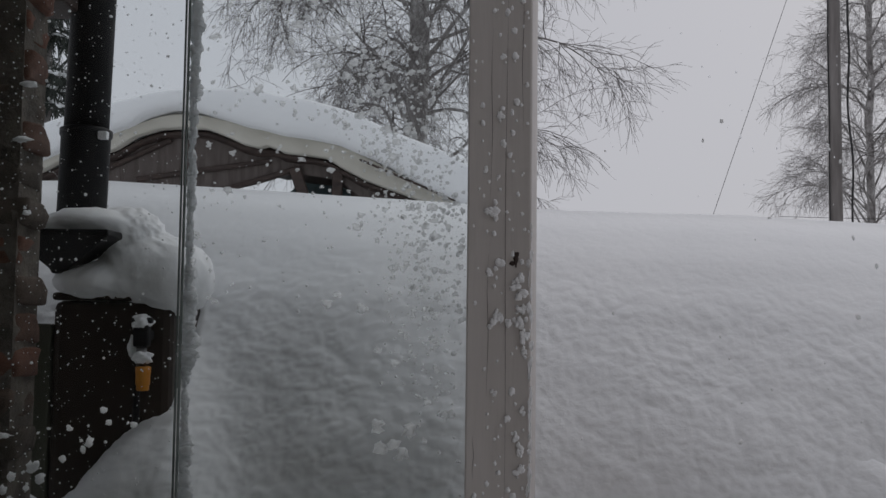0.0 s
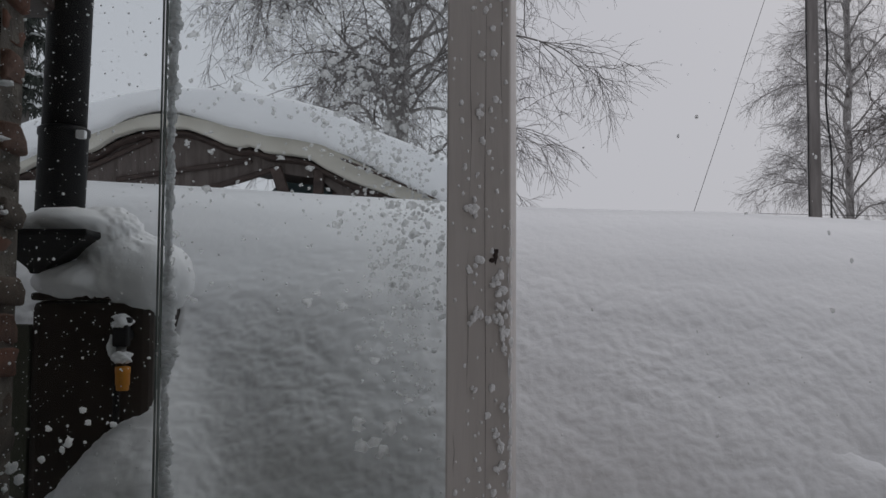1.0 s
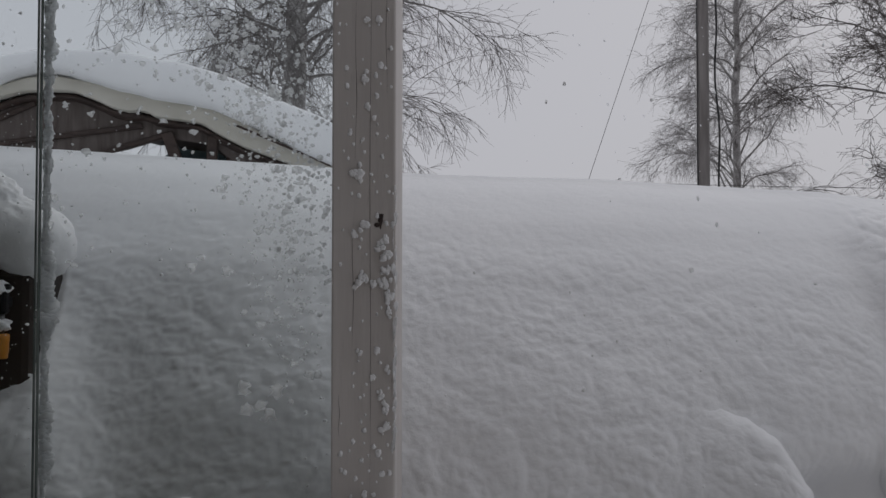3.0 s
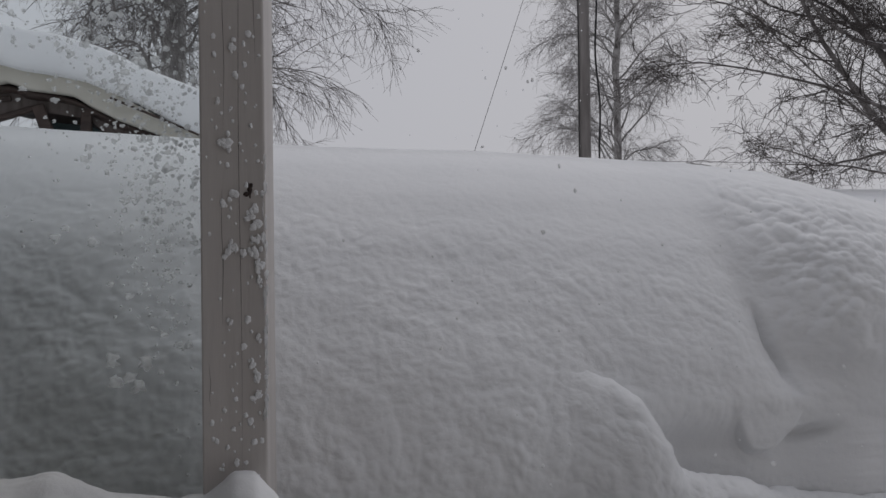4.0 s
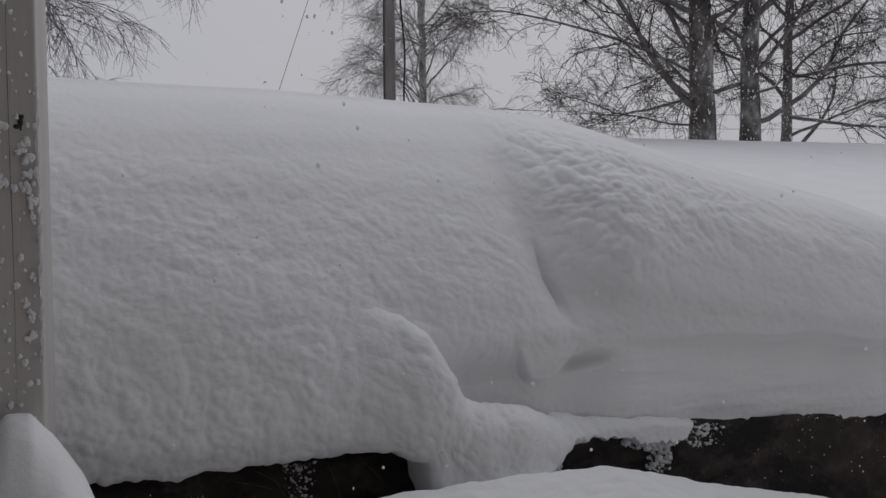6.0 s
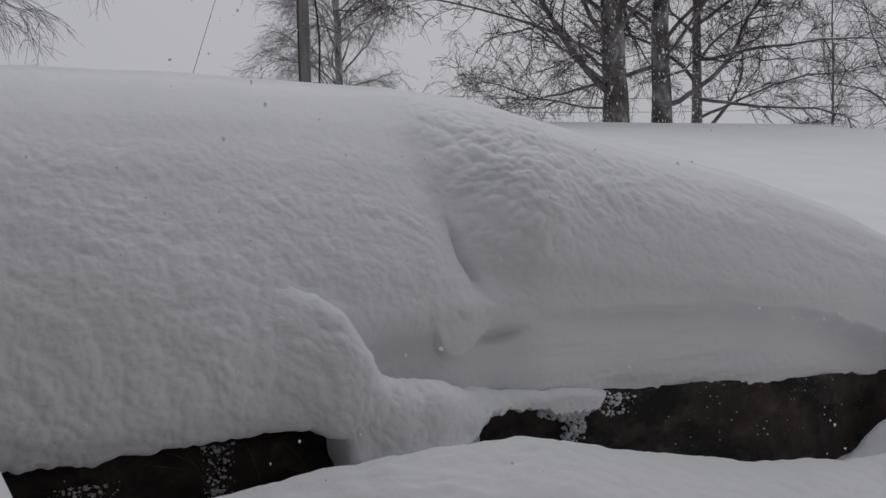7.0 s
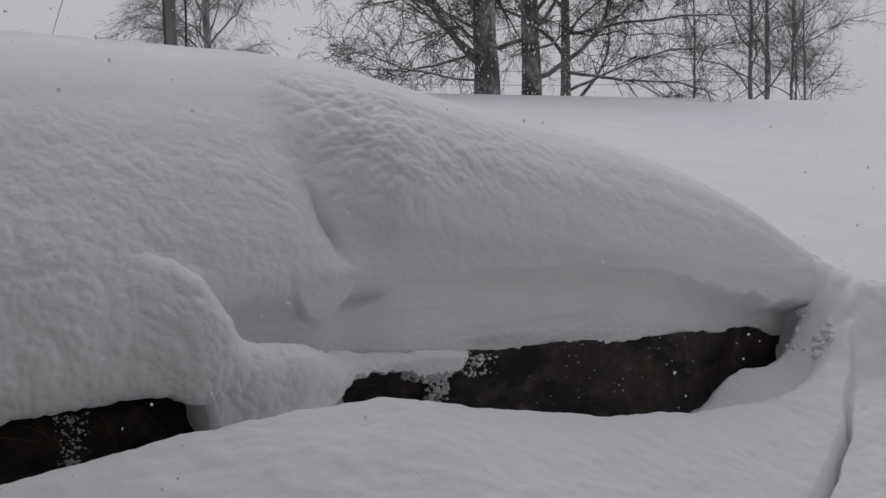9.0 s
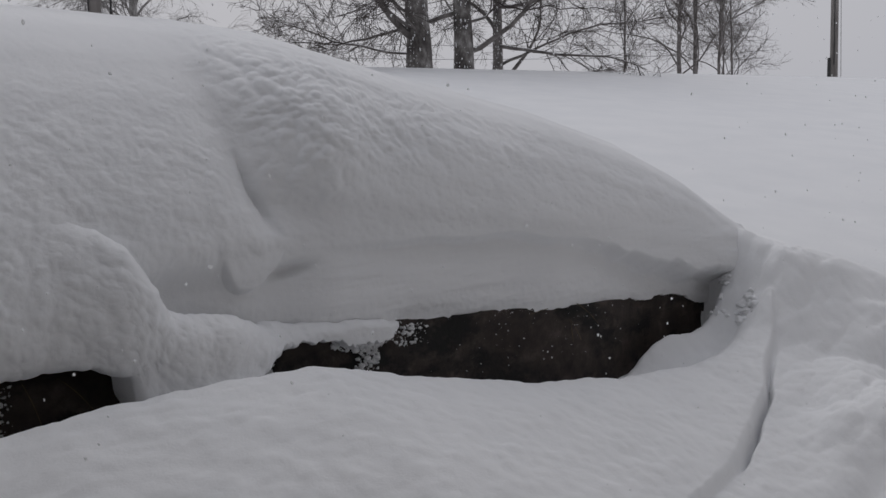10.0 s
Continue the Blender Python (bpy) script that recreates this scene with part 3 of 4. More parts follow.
# snow clinging to the wall
specs = []
for x0, x1, z0, z1, n, size in ((1.45, 1.68, 0.815, 0.845, 130, 0.009), (1.67, 1.88, 0.765, 0.80, 170, 0.011), (1.74, 1.84, 0.69, 0.775, 150, 0.0058), (1.86, 2.02, 0.745, 0.81, 90, 0.0040),
                                (1.42, 1.48, 0.72, 0.835, 90, 0.009), (0.70, 0.79, 0.69, 0.83, 140, 0.0030), (0.34, 0.52, 0.68, 0.78, 140, 0.0030), (1.9, 3.2, 0.60, 0.79, 90, 0.0016)):
    for _ in range(n * 2):
        x, z = rng.triangular(x0, (x0 + x1) / 2, x1), z1 - (z1 - z0) * rng.uniform() ** 1.6
        r0 = size * (0.14 + 1.1 * rng.uniform() ** 3.2)
        specs.append(((x, 2.250, z), (r0 * rng.uniform(0.8, 1.5), min(0.010, r0 * 1.5), r0)))
big, tiny = clumps([q for q in specs if q[1][2] > 0.0026], 2, 0.75, 9), clumps([q for q in specs if q[1][2] <= 0.0026], 1, 0.5, 10)
v, f = np.concatenate([big[0], tiny[0]]), np.concatenate([big[1], tiny[1] + len(big[0])])
v[:, 1] += 0.07 * step(2.8, 3.15, v[:, 0])
tagged(part("wall_snow", mesh_from("wall_snow", v, f), SNOW_SOFT), "patches of snow stuck to the dark concrete wall", "snow", kind="stuff")


specs = []
while len(specs) < 34:
    x, y = rng.uniform(3.40, 3.56), rng.uniform(2.02, 2.27)
    z, r0 = float(ground(np.array([x]), np.array([y]))[0]), 0.005 + 0.017 * rng.uniform() ** 2.2
    if 0.62 < z < 0.80:
        specs.append(((x, y, z - 0.6 * r0), (r0 * rng.uniform(0.8, 1.3), r0, r0 * rng.uniform(0.7, 1.1))))
v, f = clumps(specs, 3, 0.45, 32, 0.002)
tagged(part("flank_crumbs", mesh_from("flank_crumbs", v, f), SNOW), "loose crumbs of snow on the drift's broken flank", "snow", kind="stuff")


def stems(name, spots, label):
    lines = []
    for x, z, lean, length in spots:
        n = 7
        u = np.linspace(0, 1, n)
        lines.append((np.stack([x + lean * u + 0.02 * lean * np.sin(u * 5), 2.21 - 0.035 * u, z + length * u - 0.4 * abs(length) * u * u], 1), 0.0013 * (1 - 0.6 * u)))
    v, f = tubes(lines, 5)
    return tagged(part(name, mesh_from(name, v, f), STRAW), label, "grass", kind="stuff")


stems("dry_grass", [(2.62, 0.66, -0.05, 0.14), (2.66, 0.66, -0.10, 0.15), (2.5, 0.79, -0.12, 0.0), (2.64, 0.79, 0.08, -0.06)], "few dry grass stems against the dark wall")
stems("dry_grass", [(0.62, 0.84, 0.10, -0.05), (0.66, 0.83, 0.06, -0.09), (0.80, 0.84, 0.04, -0.10), (0.88, 0.84, 0.09, -0.08), (0.56, 0.82, 0.12, -0.02)], "few dry grass stems hanging under the drift")

# ---- porch: post, panes, sill, and the plain shell behind the camera ----
def prism(poly, z0, z1, bevel):
    bm = bmesh.new()
    lo = [bm.verts.new((x, y, z0)) for x, y in poly]
    f = bm.faces.new(lo)
    r = bmesh.ops.extrude_face_region(bm, geom=[f])
    for q in r["geom"]:
        if isinstance(q, bmesh.types.BMVert):
            q.co.z = z1
    bmesh.ops.recalc_face_normals(bm, faces=bm.faces[:])
    if bevel:
        bmesh.ops.bevel(bm, geom=[e for e in bm.edges], offset=bevel, segments=2, affect="EDGES", profile=0.5)
    return bm


post = thing("porch_post", (0.105, 1.95, 0), "grey-white painted wooden post spotted with stuck snow", "post")
p = part("shaft", prism([(0.0445, 1.90), (0.166, 1.90), (0.194, 2.10), (0.078, 2.10)], 0.0, 2.56, 0.004), PAINT, post)
p.matrix_parent_inverse = Matrix.Translation((-0.105, -1.95, 0))
# drying cracks along the grain
cr = []
for x, z0, z1 in ((0.118, 1.05, 2.2), (0.085, 1.35, 1.62), (0.090, 1.72, 2.05), (0.060, 1.2, 1.28), (0.148, 1.85, 2.15)):
    u = np.linspace(0, 1, 30)
    cr.append((np.stack([x + 0.0012 * np.sin(u * 9 + x * 50), 1.8998 + 0 * u, z0 + (z1 - z0) * u], 1), 0.00035 * np.sin(np.pi * u) + 0.00005))
v, f = tubes(cr, 5)
p = part("crack", mesh_from("crack", v, f), TIMBER, post, "fine dark drying cracks")
p.matrix_parent_inverse = Matrix.Translation((-0.105, -1.95, 0))

v, f = clumps([((0.137, 1.899, 1.609), (0.004, 0.0015, 0.012)), ((0.131, 1.899, 1.600), (0.005, 0.0015, 0.004)), ((0.140, 1.899, 1.617), (0.003, 0.0015, 0.004))], 3, 0.6, 13)
p = part("knot", mesh_from("knot", v, f), TIMBER, post, "small dark brown knot in the wood")
p.matrix_parent_inverse = Matrix.Translation((-0.105, -1.95, 0))
specs = []
for _ in range(150):
    x, z = 0.05 + 0.112 * rng.beta(1.7, 1.2), rng.uniform(1.05, 2.2)
    s = rng.choice([0.0025, 0.0035, 0.005, 0.007], p=[0.4, 0.3, 0.2, 0.1])
    specs.append(((x, 1.899, z), (s * 0.75, s * 0.3, s * rng.uniform(0.8, 1.2))))
for x, z, s in ((0.088, 1.70, 0.016), (0.105, 1.885, 0.010), (0.110, 1.99, 0.008), (0.105, 1.60, 0.014), (0.107, 1.50, 0.015), (0.143, 1.57, 0.016), (0.148, 1.545, 0.015), (0.150, 1.52, 0.014),
                (0.147, 1.49, 0.014), (0.150, 1.46, 0.013), (0.152, 1.435, 0.010), (0.142, 1.28, 0.010), (0.145, 1.255, 0.012), (0.146, 1.215, 0.012), (0.15, 1.325, 0.008), (0.097, 1.36, 0.008)):
    specs += [((x + rng.normal(0, s * 0.4), 1.897, z + rng.normal(0, s * 0.5)), (s * rng.uniform(0.22, 0.48), s * 0.14, s * rng.uniform(0.30, 0.55))) for _ in range(6)]
v, f = clumps(specs, 3, 0.45, 14)
tagged(part("post_snow", mesh_from("post_snow", v, f), SNOW_SOFT), "wet snow clots stuck to the painted post", "snow", kind="stuff")
specs = [((0.164 + rng.normal(0, 0.0015), 1.899 + rng.uniform(0, 0.01), z), (0.0035 * rng.uniform(0.5, 1.4), 0.006, rng.uniform(0.006, 0.02))) for z in np.arange(1.18, 1.68, 0.014)]
v, f = clumps(specs, 2, 0.4, 15)
tagged(part("post_edge_snow", mesh_from("post_edge_snow", v, f), WET_SNOW), "thin crust of snow along the post's edge", "snow", kind="stuff")

for name, x0, x1, y in (("window_1", -0.505, 0.052, 1.96), ("window_2", -1.7, -0.512, 1.972)):
    w = thing(name, (x0, y, 0.94), "tall clear balcony pane flecked with wet snow", "window", kind="structure")
    g = part("pane", boxes(((0, 0, 0), (x1 - x0, 0.006, 1.62))), GLASS, w)
    g.visible_shadow = False
    part("pane_edge", boxes(((-0.0008, -0.0004, 0), (0.0035, 0.0064, 1.62)) if name == "window_1" else ((x1 - x0 - 0.003, -0.0004, 0), (x1 - x0 + 0.0008, 0.0064, 1.62)), bevel=0.0008), GLASS_EDGE, w, "greenish polished glass edge")

# snow crust along the joint of the panes
specs = []
for z in np.arange(0.95, 2.5, 0.008):
    wdt = 0.009 + 0.005 * float(wave(z * 14, 0, 0, 3)) + 0.004 * float(wave(z * 45, 0, 0, 4))
    specs.append(((-0.497 + wdt * 0.5, 1.972, z), (max(wdt, 0.004), 0.006, 0.011)))
v, f = clumps(specs, 2, 0.5, 16)
tagged(part("joint_snow", mesh_from("joint_snow", v, f), WET_SNOW), "ragged strip of snow frozen along the glass joint", "snow", kind="stuff")

specs = []
while len(specs) < 1900:
    x, z = rng.uniform(-0.49, 0.045), rng.uniform(1.05, 2.2)
    centre = np.interp(z, [1.2, 1.4, 1.6, 1.75, 1.9, 2.2], [0.0, -0.03, -0.02, -0.03, -0.12, -0.35])
    dens = np.exp(-((x - centre) / np.interp(z, [1.2, 1.6, 1.8, 2.2], [0.05, 0.075, 0.095, 0.16])) ** 2) * np.interp(z, [1.25, 1.45, 1.65, 1.85, 2.2], [0.06, 0.6, 1.0, 0.9, 0.4]) + 0.06 * (z > 1.5)
    if rng.uniform() < dens:
        s = rng.choice([0.0010, 0.0019, 0.0031, 0.0048, 0.0072], p=[0.36, 0.30, 0.23, 0.09, 0.02])
        specs.append(((x, 1.968, z), (s * rng.uniform(0.8, 1.3), 0.0012, s)))
for x, z in ((-0.09, 1.252), (-0.115, 1.245), (-0.075, 1.235), (-0.12, 1.285), (-0.06, 1.28)):
    specs.append(((x, 1.97, z), (0.011, 0.008, 0.011)))
v, f = clumps(specs, 2, 0.85, 17)
tagged(part("pane_snow", mesh_from("pane_snow", v, f), THIN_SNOW), "wet snow flecks sticking to the outer pane", "snow", kind="stuff")
specs = []
for _ in range(1300):
    s = rng.choice([0.0006, 0.0010, 0.0017, 0.0030], p=[0.5, 0.32, 0.15, 0.03])
    specs.append(((rng.uniform(-1.0, -0.52), 1.981, rng.uniform(1.1, 2.2)), (s, 0.0015, s)))
for _ in range(24):
    u = rng.uniform()
    s = rng.choice([0.003, 0.006, 0.009])
    specs.append(((-0.83 + 0.2 * u + rng.normal(0, 0.03), 1.981, 1.14 + 0.16 * u + rng.normal(0, 0.035)), (s, 0.003, s)))
v, f = clumps(specs, 2, 0.55, 18)
tagged(part("pane_snow", mesh_from("pane_snow", v, f), WET_SNOW), "fine snow specks on the pane before the tank", "snow", kind="stuff")

tagged(part("window_sill", boxes(((-1.75, 1.74, 0.86), (0.21, 2.03, 0.93)), bevel=0.006), PAINT), "grey-white painted sill under the panes", "sill", kind="structure")
tagged(part("parapet", boxes(((-1.75, 1.80, 0.0), (0.20, 1.98, 0.858)), bevel=0.004), PLASTER), "boarded parapet below the sill", "wall", kind="structure")


def sill_snow():
    xs, ys = np.linspace(-1.7, 0.27, 260), np.linspace(1.70, 1.958, 60)
    X, Y = np.meshgrid(xs, ys, indexing="ij")
    top = table(X, [(-1.7, 1.02), (-0.5, 1.05), (-0.32, 1.085), (-0.22, 1.09), (-0.16, 1.07), (-0.10, 1.045), (0.0, 1.03), (0.05, 1.04), (0.10, 1.078), (0.14, 1.075), (0.18, 1.03), (0.235, 0.94), (0.27, 0.84)])
    u = np.clip((Y - 1.70) / 0.258, 0, 1)
    dome = np.sqrt(np.clip(1 - ((u - 0.66) / np.where(u < 0.66, 0.66, 0.9)) ** 2, 0, 1))
    Z = 0.86 + (top - 0.86) * dome + 0.006 * fbm(X * 14, Y * 14, 0.2, 3, 61) * dome
    Z = np.where(X > 0.215, np.minimum(Z, 0.3 + (Z - 0.3)), Z)
    return mesh_from("sill_snow", np.stack([X, Y, Z], 2).reshape(-1, 3), sheet_faces(len(xs), len(ys)))


tagged(part("sill_snow", sill_snow(), SNOW), "soft heap of snow on the sill round the post's foot", "snow")

# Unseen closing shell; south wall and ceiling sized by the sky they block.
shell = [("floor", ((-2.0, -1.7, -0.06), (0.6, 1.5, 0.0)), DECK, "bare deck boards of the porch"), ("ceiling", ((-2.0, -1.7, 2.56), (0.3, 1.45, 2.66)), PLASTER, "boarded porch ceiling"),
         ("wall_south", ((-5.0, -1.82, -0.06), (8.0, -1.702, 4.8)), PLASTER, "unseen boarded wall behind the porch, enlarged to block sky"), ("wall_west", ((-2.12, -1.82, -0.06), (-2.002, 2.04, 2.66)), PLASTER, "boarded side wall of the porch")]
for name, (lo, hi), mat, lab in shell:
    tagged(part(name, boxes((lo, hi)), mat), lab, name.split("_")[0], kind="structure")

# ---- beside the panes: brick wall, rain pipe, tank ----
brick_wall = part("brick_wall", boxes(((-1.95, 2.06, 0.0), (-0.868, 2.178, 2.9))), MORTAR)
tagged(brick_wall, "old weathered red brick wall with crumbling mortar", "wall", kind="structure")


def brick_mesh(seed):
    v, f = ICO[3]
    q = np.sign(v) * np.abs(v) ** 0.2
    q = q / np.abs(q).max(0) * np.array([0.12, 0.06, 0.031])
    q *= 1 + 0.10 * fbm(q[:, 0] * 25, q[:, 1] * 25, q[:, 2] * 25, 2, seed)[:, None]
    me = mesh_from("brick", q, f)
    me.materials.append(BRICK)
    return me


brick_data = [brick_mesh(70 + k) for k in range(5)]
for row in range(22):
    for c in range(2):
        b = new("brick", brick_data[(row * 3 + c * 2) % 5])
        b.parent = brick_wall
        b.location = (-0.984 - 0.252 * c + (0.010 if row % 2 else -0.004) + rng.normal(0, 0.004), 2.119 + rng.normal(0, 0.003), 1.0 + 0.078 * row)
        b.rotation_euler = (rng.normal(0, 0.02), rng.normal(0, 0.02), rng.normal(0, 0.03))
v, f = clumps([((-0.855, 2.06, 1.965), (0.016, 0.012, 0.006)), ((-0.865, 2.055, 1.85), (0.018, 0.012, 0.006)), ((-0.88, 2.055, 1.25), (0.02, 0.01, 0.006)), ((-0.85, 2.06, 1.70), (0.008, 0.01, 0.005))], 3, 0.4, 19)
tagged(part("brick_snow", mesh_from("brick_snow", v, f), SNOW_SOFT), "dabs of snow on the brick joints", "snow", kind="stuff")
tagged(part("eave_board", boxes(((-1.6, 2.36, 2.235), (-0.905, 2.52, 2.42)), bevel=0.006), TIMBER), "dark weathered eave board above the brick wall", "eave", kind="structure")
# Slab out of view, added only to shade the tank and snow below.
tagged(part("unseen_shade_slab", boxes(((-2.4, 1.46, 2.62), (-0.62, 2.72, 2.70)), bevel=0.006), TIMBER), "unseen dark slab added over the tank to shade it", "eave", kind="structure")
v, f = merged([((-0.99, 2.27, 0.92), (0.17, 0.12, 0.20)), ((-1.12, 2.27, 0.94), (0.16, 0.12, 0.18))], (-1.04, 2.27, 0.92), 4, 0.003, 31)
tagged(part("snow_mound", mesh_from("snow_mound", v, f), SNOW), "small mound of snow against the brick wall's foot", "snow")
tagged(part("green_board", boxes(((-0.965, 2.40, 0.5), (-0.924, 2.43, 1.47)), bevel=0.004), GREEN), "narrow mossy green upright board beside the tank", "board")


def lathe(profile, n=40):
    """A turned form about z from (radius, height) pairs."""
    v, f = [], []
    for r, z in profile:
        v += [(r * math.cos(2 * math.pi * k / n), r * math.sin(2 * math.pi * k / n), z) for k in range(n)]
    for i in range(len(profile) - 1):
        f += [(i * n + k, i * n + (k + 1) % n, (i + 1) * n + (k + 1) % n, (i + 1) * n + k) for k in range(n)]
    f += [tuple(range(n))[::-1], tuple((len(profile) - 1) * n + k for k in range(n))]
    return v, f


pipe = thing("rain_pipe", (-0.898, 2.5, 1.66), "black plastic rain downpipe ending over a hopper", "drain pipe")
pipe.rotation_euler = (0, radians(1.3), 0)
v, f = lathe([(0.054, 0.2), (0.054, 1.3)])
part("upper_pipe", mesh_from("upper_pipe", v, f), BLACK, pipe)
v, f = lathe([(0.0585, 0.0), (0.0595, 0.27), (0.063, 0.275), (0.063, 0.29), (0.0545, 0.295)])
part("socket", mesh_from("socket", v, f), BLACK, pipe)
part("lug", boxes(((0.045, -0.05, 0.262), (0.068, -0.03, 0.282)), bevel=0.003), SNOW_SOFT, pipe, "dab of snow on the socket rim")

hopper = thing("hopper", (-0.878, 2.385, 1.588), "black plastic rain hopper heaped with snow", "hopper")


def hopper_mesh():
    bm = bmesh.new()
    rings = []
    for hx0, hx1, hy, z in ((-0.035, 0.0, 0.02, 0.0), (-0.04, 0.005, 0.025, 0.012), (-0.108, 0.118, 0.10, 0.082), (-0.112, 0.122, 0.105, 0.085), (-0.112, 0.122, 0.105, 0.098)):
        rings.append([bm.verts.new(c) for c in ((hx0, -hy, z), (hx1, -hy, z), (hx1, hy, z), (hx0, hy, z))])
    for a, b in zip(rings, rings[1:]):
        for k in range(4):
            bm.faces.new((a[k], a[(k + 1) % 4], b[(k + 1) % 4], b[k]))
    bm.faces.new(rings[0][::-1])
    bm.faces.new(rings[-1])
    bmesh.ops.bevel(bm, geom=bm.edges[:], offset=0.003, segments=2, affect="EDGES", profile=0.5)
    return bm


part("bowl", hopper_mesh(), BLACK, hopper)

tank = thing("rain_tank", (-0.78, 2.57, 0.62), "dark brown plastic rain tank with a hose tap", "water tank")
part("body", boxes(((-0.142, -0.17, 0.0), (0.142, 0.17, 0.905)), bevel=0.02), TANK, tank)
part("lid", boxes(((-0.144, -0.172, 0.906), (0.144, 0.172, 0.925)), bevel=0.008), TANK, tank)
tap = part("tap", boxes(((0.075, -0.222, 0.815), (0.101, -0.165, 0.838)), ((0.070, -0.236, 0.80), (0.106, -0.206, 0.852)), bevel=0.005), BLACK, tank)
part("tap_handle", boxes(((0.064, -0.232, 0.853), (0.112, -0.21, 0.868)), bevel=0.005), BLACK, tap)
v, f = lathe([(0.011, 0.755), (0.012, 0.8), (0.009, 0.8005)])
part("spout", mesh_from("spout", np.array(v) + (0.088, -0.222, 0), f), METAL, tap, "dull metal spout")
v, f = lathe([(0.0125, 0.700), (0.0145, 0.703), (0.0145, 0.712), (0.0165, 0.714), (0.0165, 0.738), (0.0175, 0.74), (0.0175, 0.754), (0.012, 0.756)], 24)
part("hose_connector", mesh_from("hose_connector", np.array(v) + (0.093, -0.222, 0), f), ORANGE, tap, "orange plastic hose connector")
v, f = lathe([(0.008, 0.60), (0.008, 0.70)], 16)
part("hose_bracket", mesh_from("hose_bracket", np.array(v) + (0.070, -0.19, 0.02), f), BLACK, tank)
v, f = clumps([((-0.692, 2.35, 1.478), (0.024, 0.02, 0.017)), ((-0.688, 2.345, 1.395), (0.022, 0.018, 0.014)), ((-0.715, 2.36, 1.42), (0.011, 0.012, 0.024)), ((-0.696, 2.35, 1.47), (0.02, 0.018, 0.012))], 4, 0.3, 20)
tagged(part("tap_snow", mesh_from("tap_snow", v, f), SNOW_SOFT), "small caps of snow on the tap", "snow", kind="stuff")
v, f = merged([((-0.715, 2.50, 1.600), (0.130, 0.15, 0.095)), ((-0.650, 2.47, 1.580), (0.090, 0.12, 0.090)), ((-0.83, 2.48, 1.572), (0.112, 0.15, 0.050)), ((-0.775, 2.48, 1.690), (0.090, 0.10, 0.066)),
               ((-0.85, 2.42, 1.712), (0.100, 0.10, 0.036)), ((-0.93, 2.40, 1.694), (0.065, 0.09, 0.020))], (-0.745, 2.48, 1.645), 5, 0.0045, 21, 7.0)
tagged(part("tank_snow", mesh_from("tank_snow", v, f), SNOW), "rounded cap of snow heaped on tank and hopper", "snow")

# ---- open-sided garden shelter under deep snow ----
shelter = thing("garden_shelter", (-1.8, 9.0, 2.0), "open dark timber shelter under a thick sagging snow roof", "shelter")


def slab(top, bottom, y0, y1, n, rough, rows=24, seed=80, round_off=0.10):
    """A roof-like slab between two curves z(x), run from y0 to y1, with a rounded front."""
    xs = np.linspace(top[0][0], top[-1][0], n)
    zt, zb = table(xs, top), table(xs, bottom)
    k = np.ones(9) / 9
    zt = np.convolve(np.pad(zt, 4, mode="edge"), k, "valid")
    ring = []
    for u in np.linspace(0, 1, 9):
        a = u * math.pi
        ring.append((y0 + round_off * (1 - math.sin(a)), 0.5 - 0.5 * math.cos(a)))
    path = [(y1, 0.0)] + ring + list(zip(np.linspace(y0 + 0.15, y1, rows), np.ones(rows)))
    P = np.array([[(x, y, b + (t - b) * w) for y, w in path] for x, t, b in zip(xs, zt, zb)])
    P[..., 2] += rough * fbm(P[..., 0] * 2.5, P[..., 1] * 2.5, P[..., 2] * 2.5, 2, seed)
    return mesh_from("slab", P.reshape(-1, 3), sheet_faces(n, len(path), True))


ORIGIN = Matrix.Translation((1.8, -9.0, -2.0))
SNOW_TOP = [(-4.6, 2.80), (-3.6, 3.10), (-2.92, 3.32), (-2.33, 3.43), (-1.93, 3.465), (-1.43, 3.39), (-1.13, 3.34), (-0.73, 3.25), (-0.43, 3.08), (-0.13, 2.98), (0.19, 2.81), (0.5, 2.65)]
SNOW_LOW = [(-4.6, 2.42), (-3.6, 2.79), (-2.92, 3.05), (-2.62, 3.18), (-2.37, 3.25), (-2.18, 3.24), (-1.83, 3.16), (-1.43, 3.06), (-0.93, 2.99), (-0.68, 2.88), (-0.43, 2.74), (0.02, 2.52), (0.5, 2.35)]
DARK_TOP = [(-4.6, 2.30), (-3.52, 2.73), (-3.38, 2.81), (-2.91, 2.915), (-2.72, 3.04), (-2.52, 3.105), (-2.32, 3.12), (-2.10, 3.115), (-1.92, 3.05), (-1.77, 2.98), (-1.61, 2.945), (-1.575, 2.98), (-1.525, 2.945), (-1.50, 2.965),
            (-1.42, 2.91), (-1.18, 2.888), (-1.03, 2.865), (-0.90, 2.78), (-0.68, 2.67), (-0.48, 2.60), (0.02, 2.42), (0.5, 2.25)]
PANEL_LOW = [(-4.6, 1.9), (-2.1, 2.50), (-1.99, 2.585), (-1.67, 2.66), (-1.40, 2.75), (-1.30, 2.75), (-0.92, 2.70), (-0.80, 2.56), (-0.5, 2.42), (0.5, 1.9)]
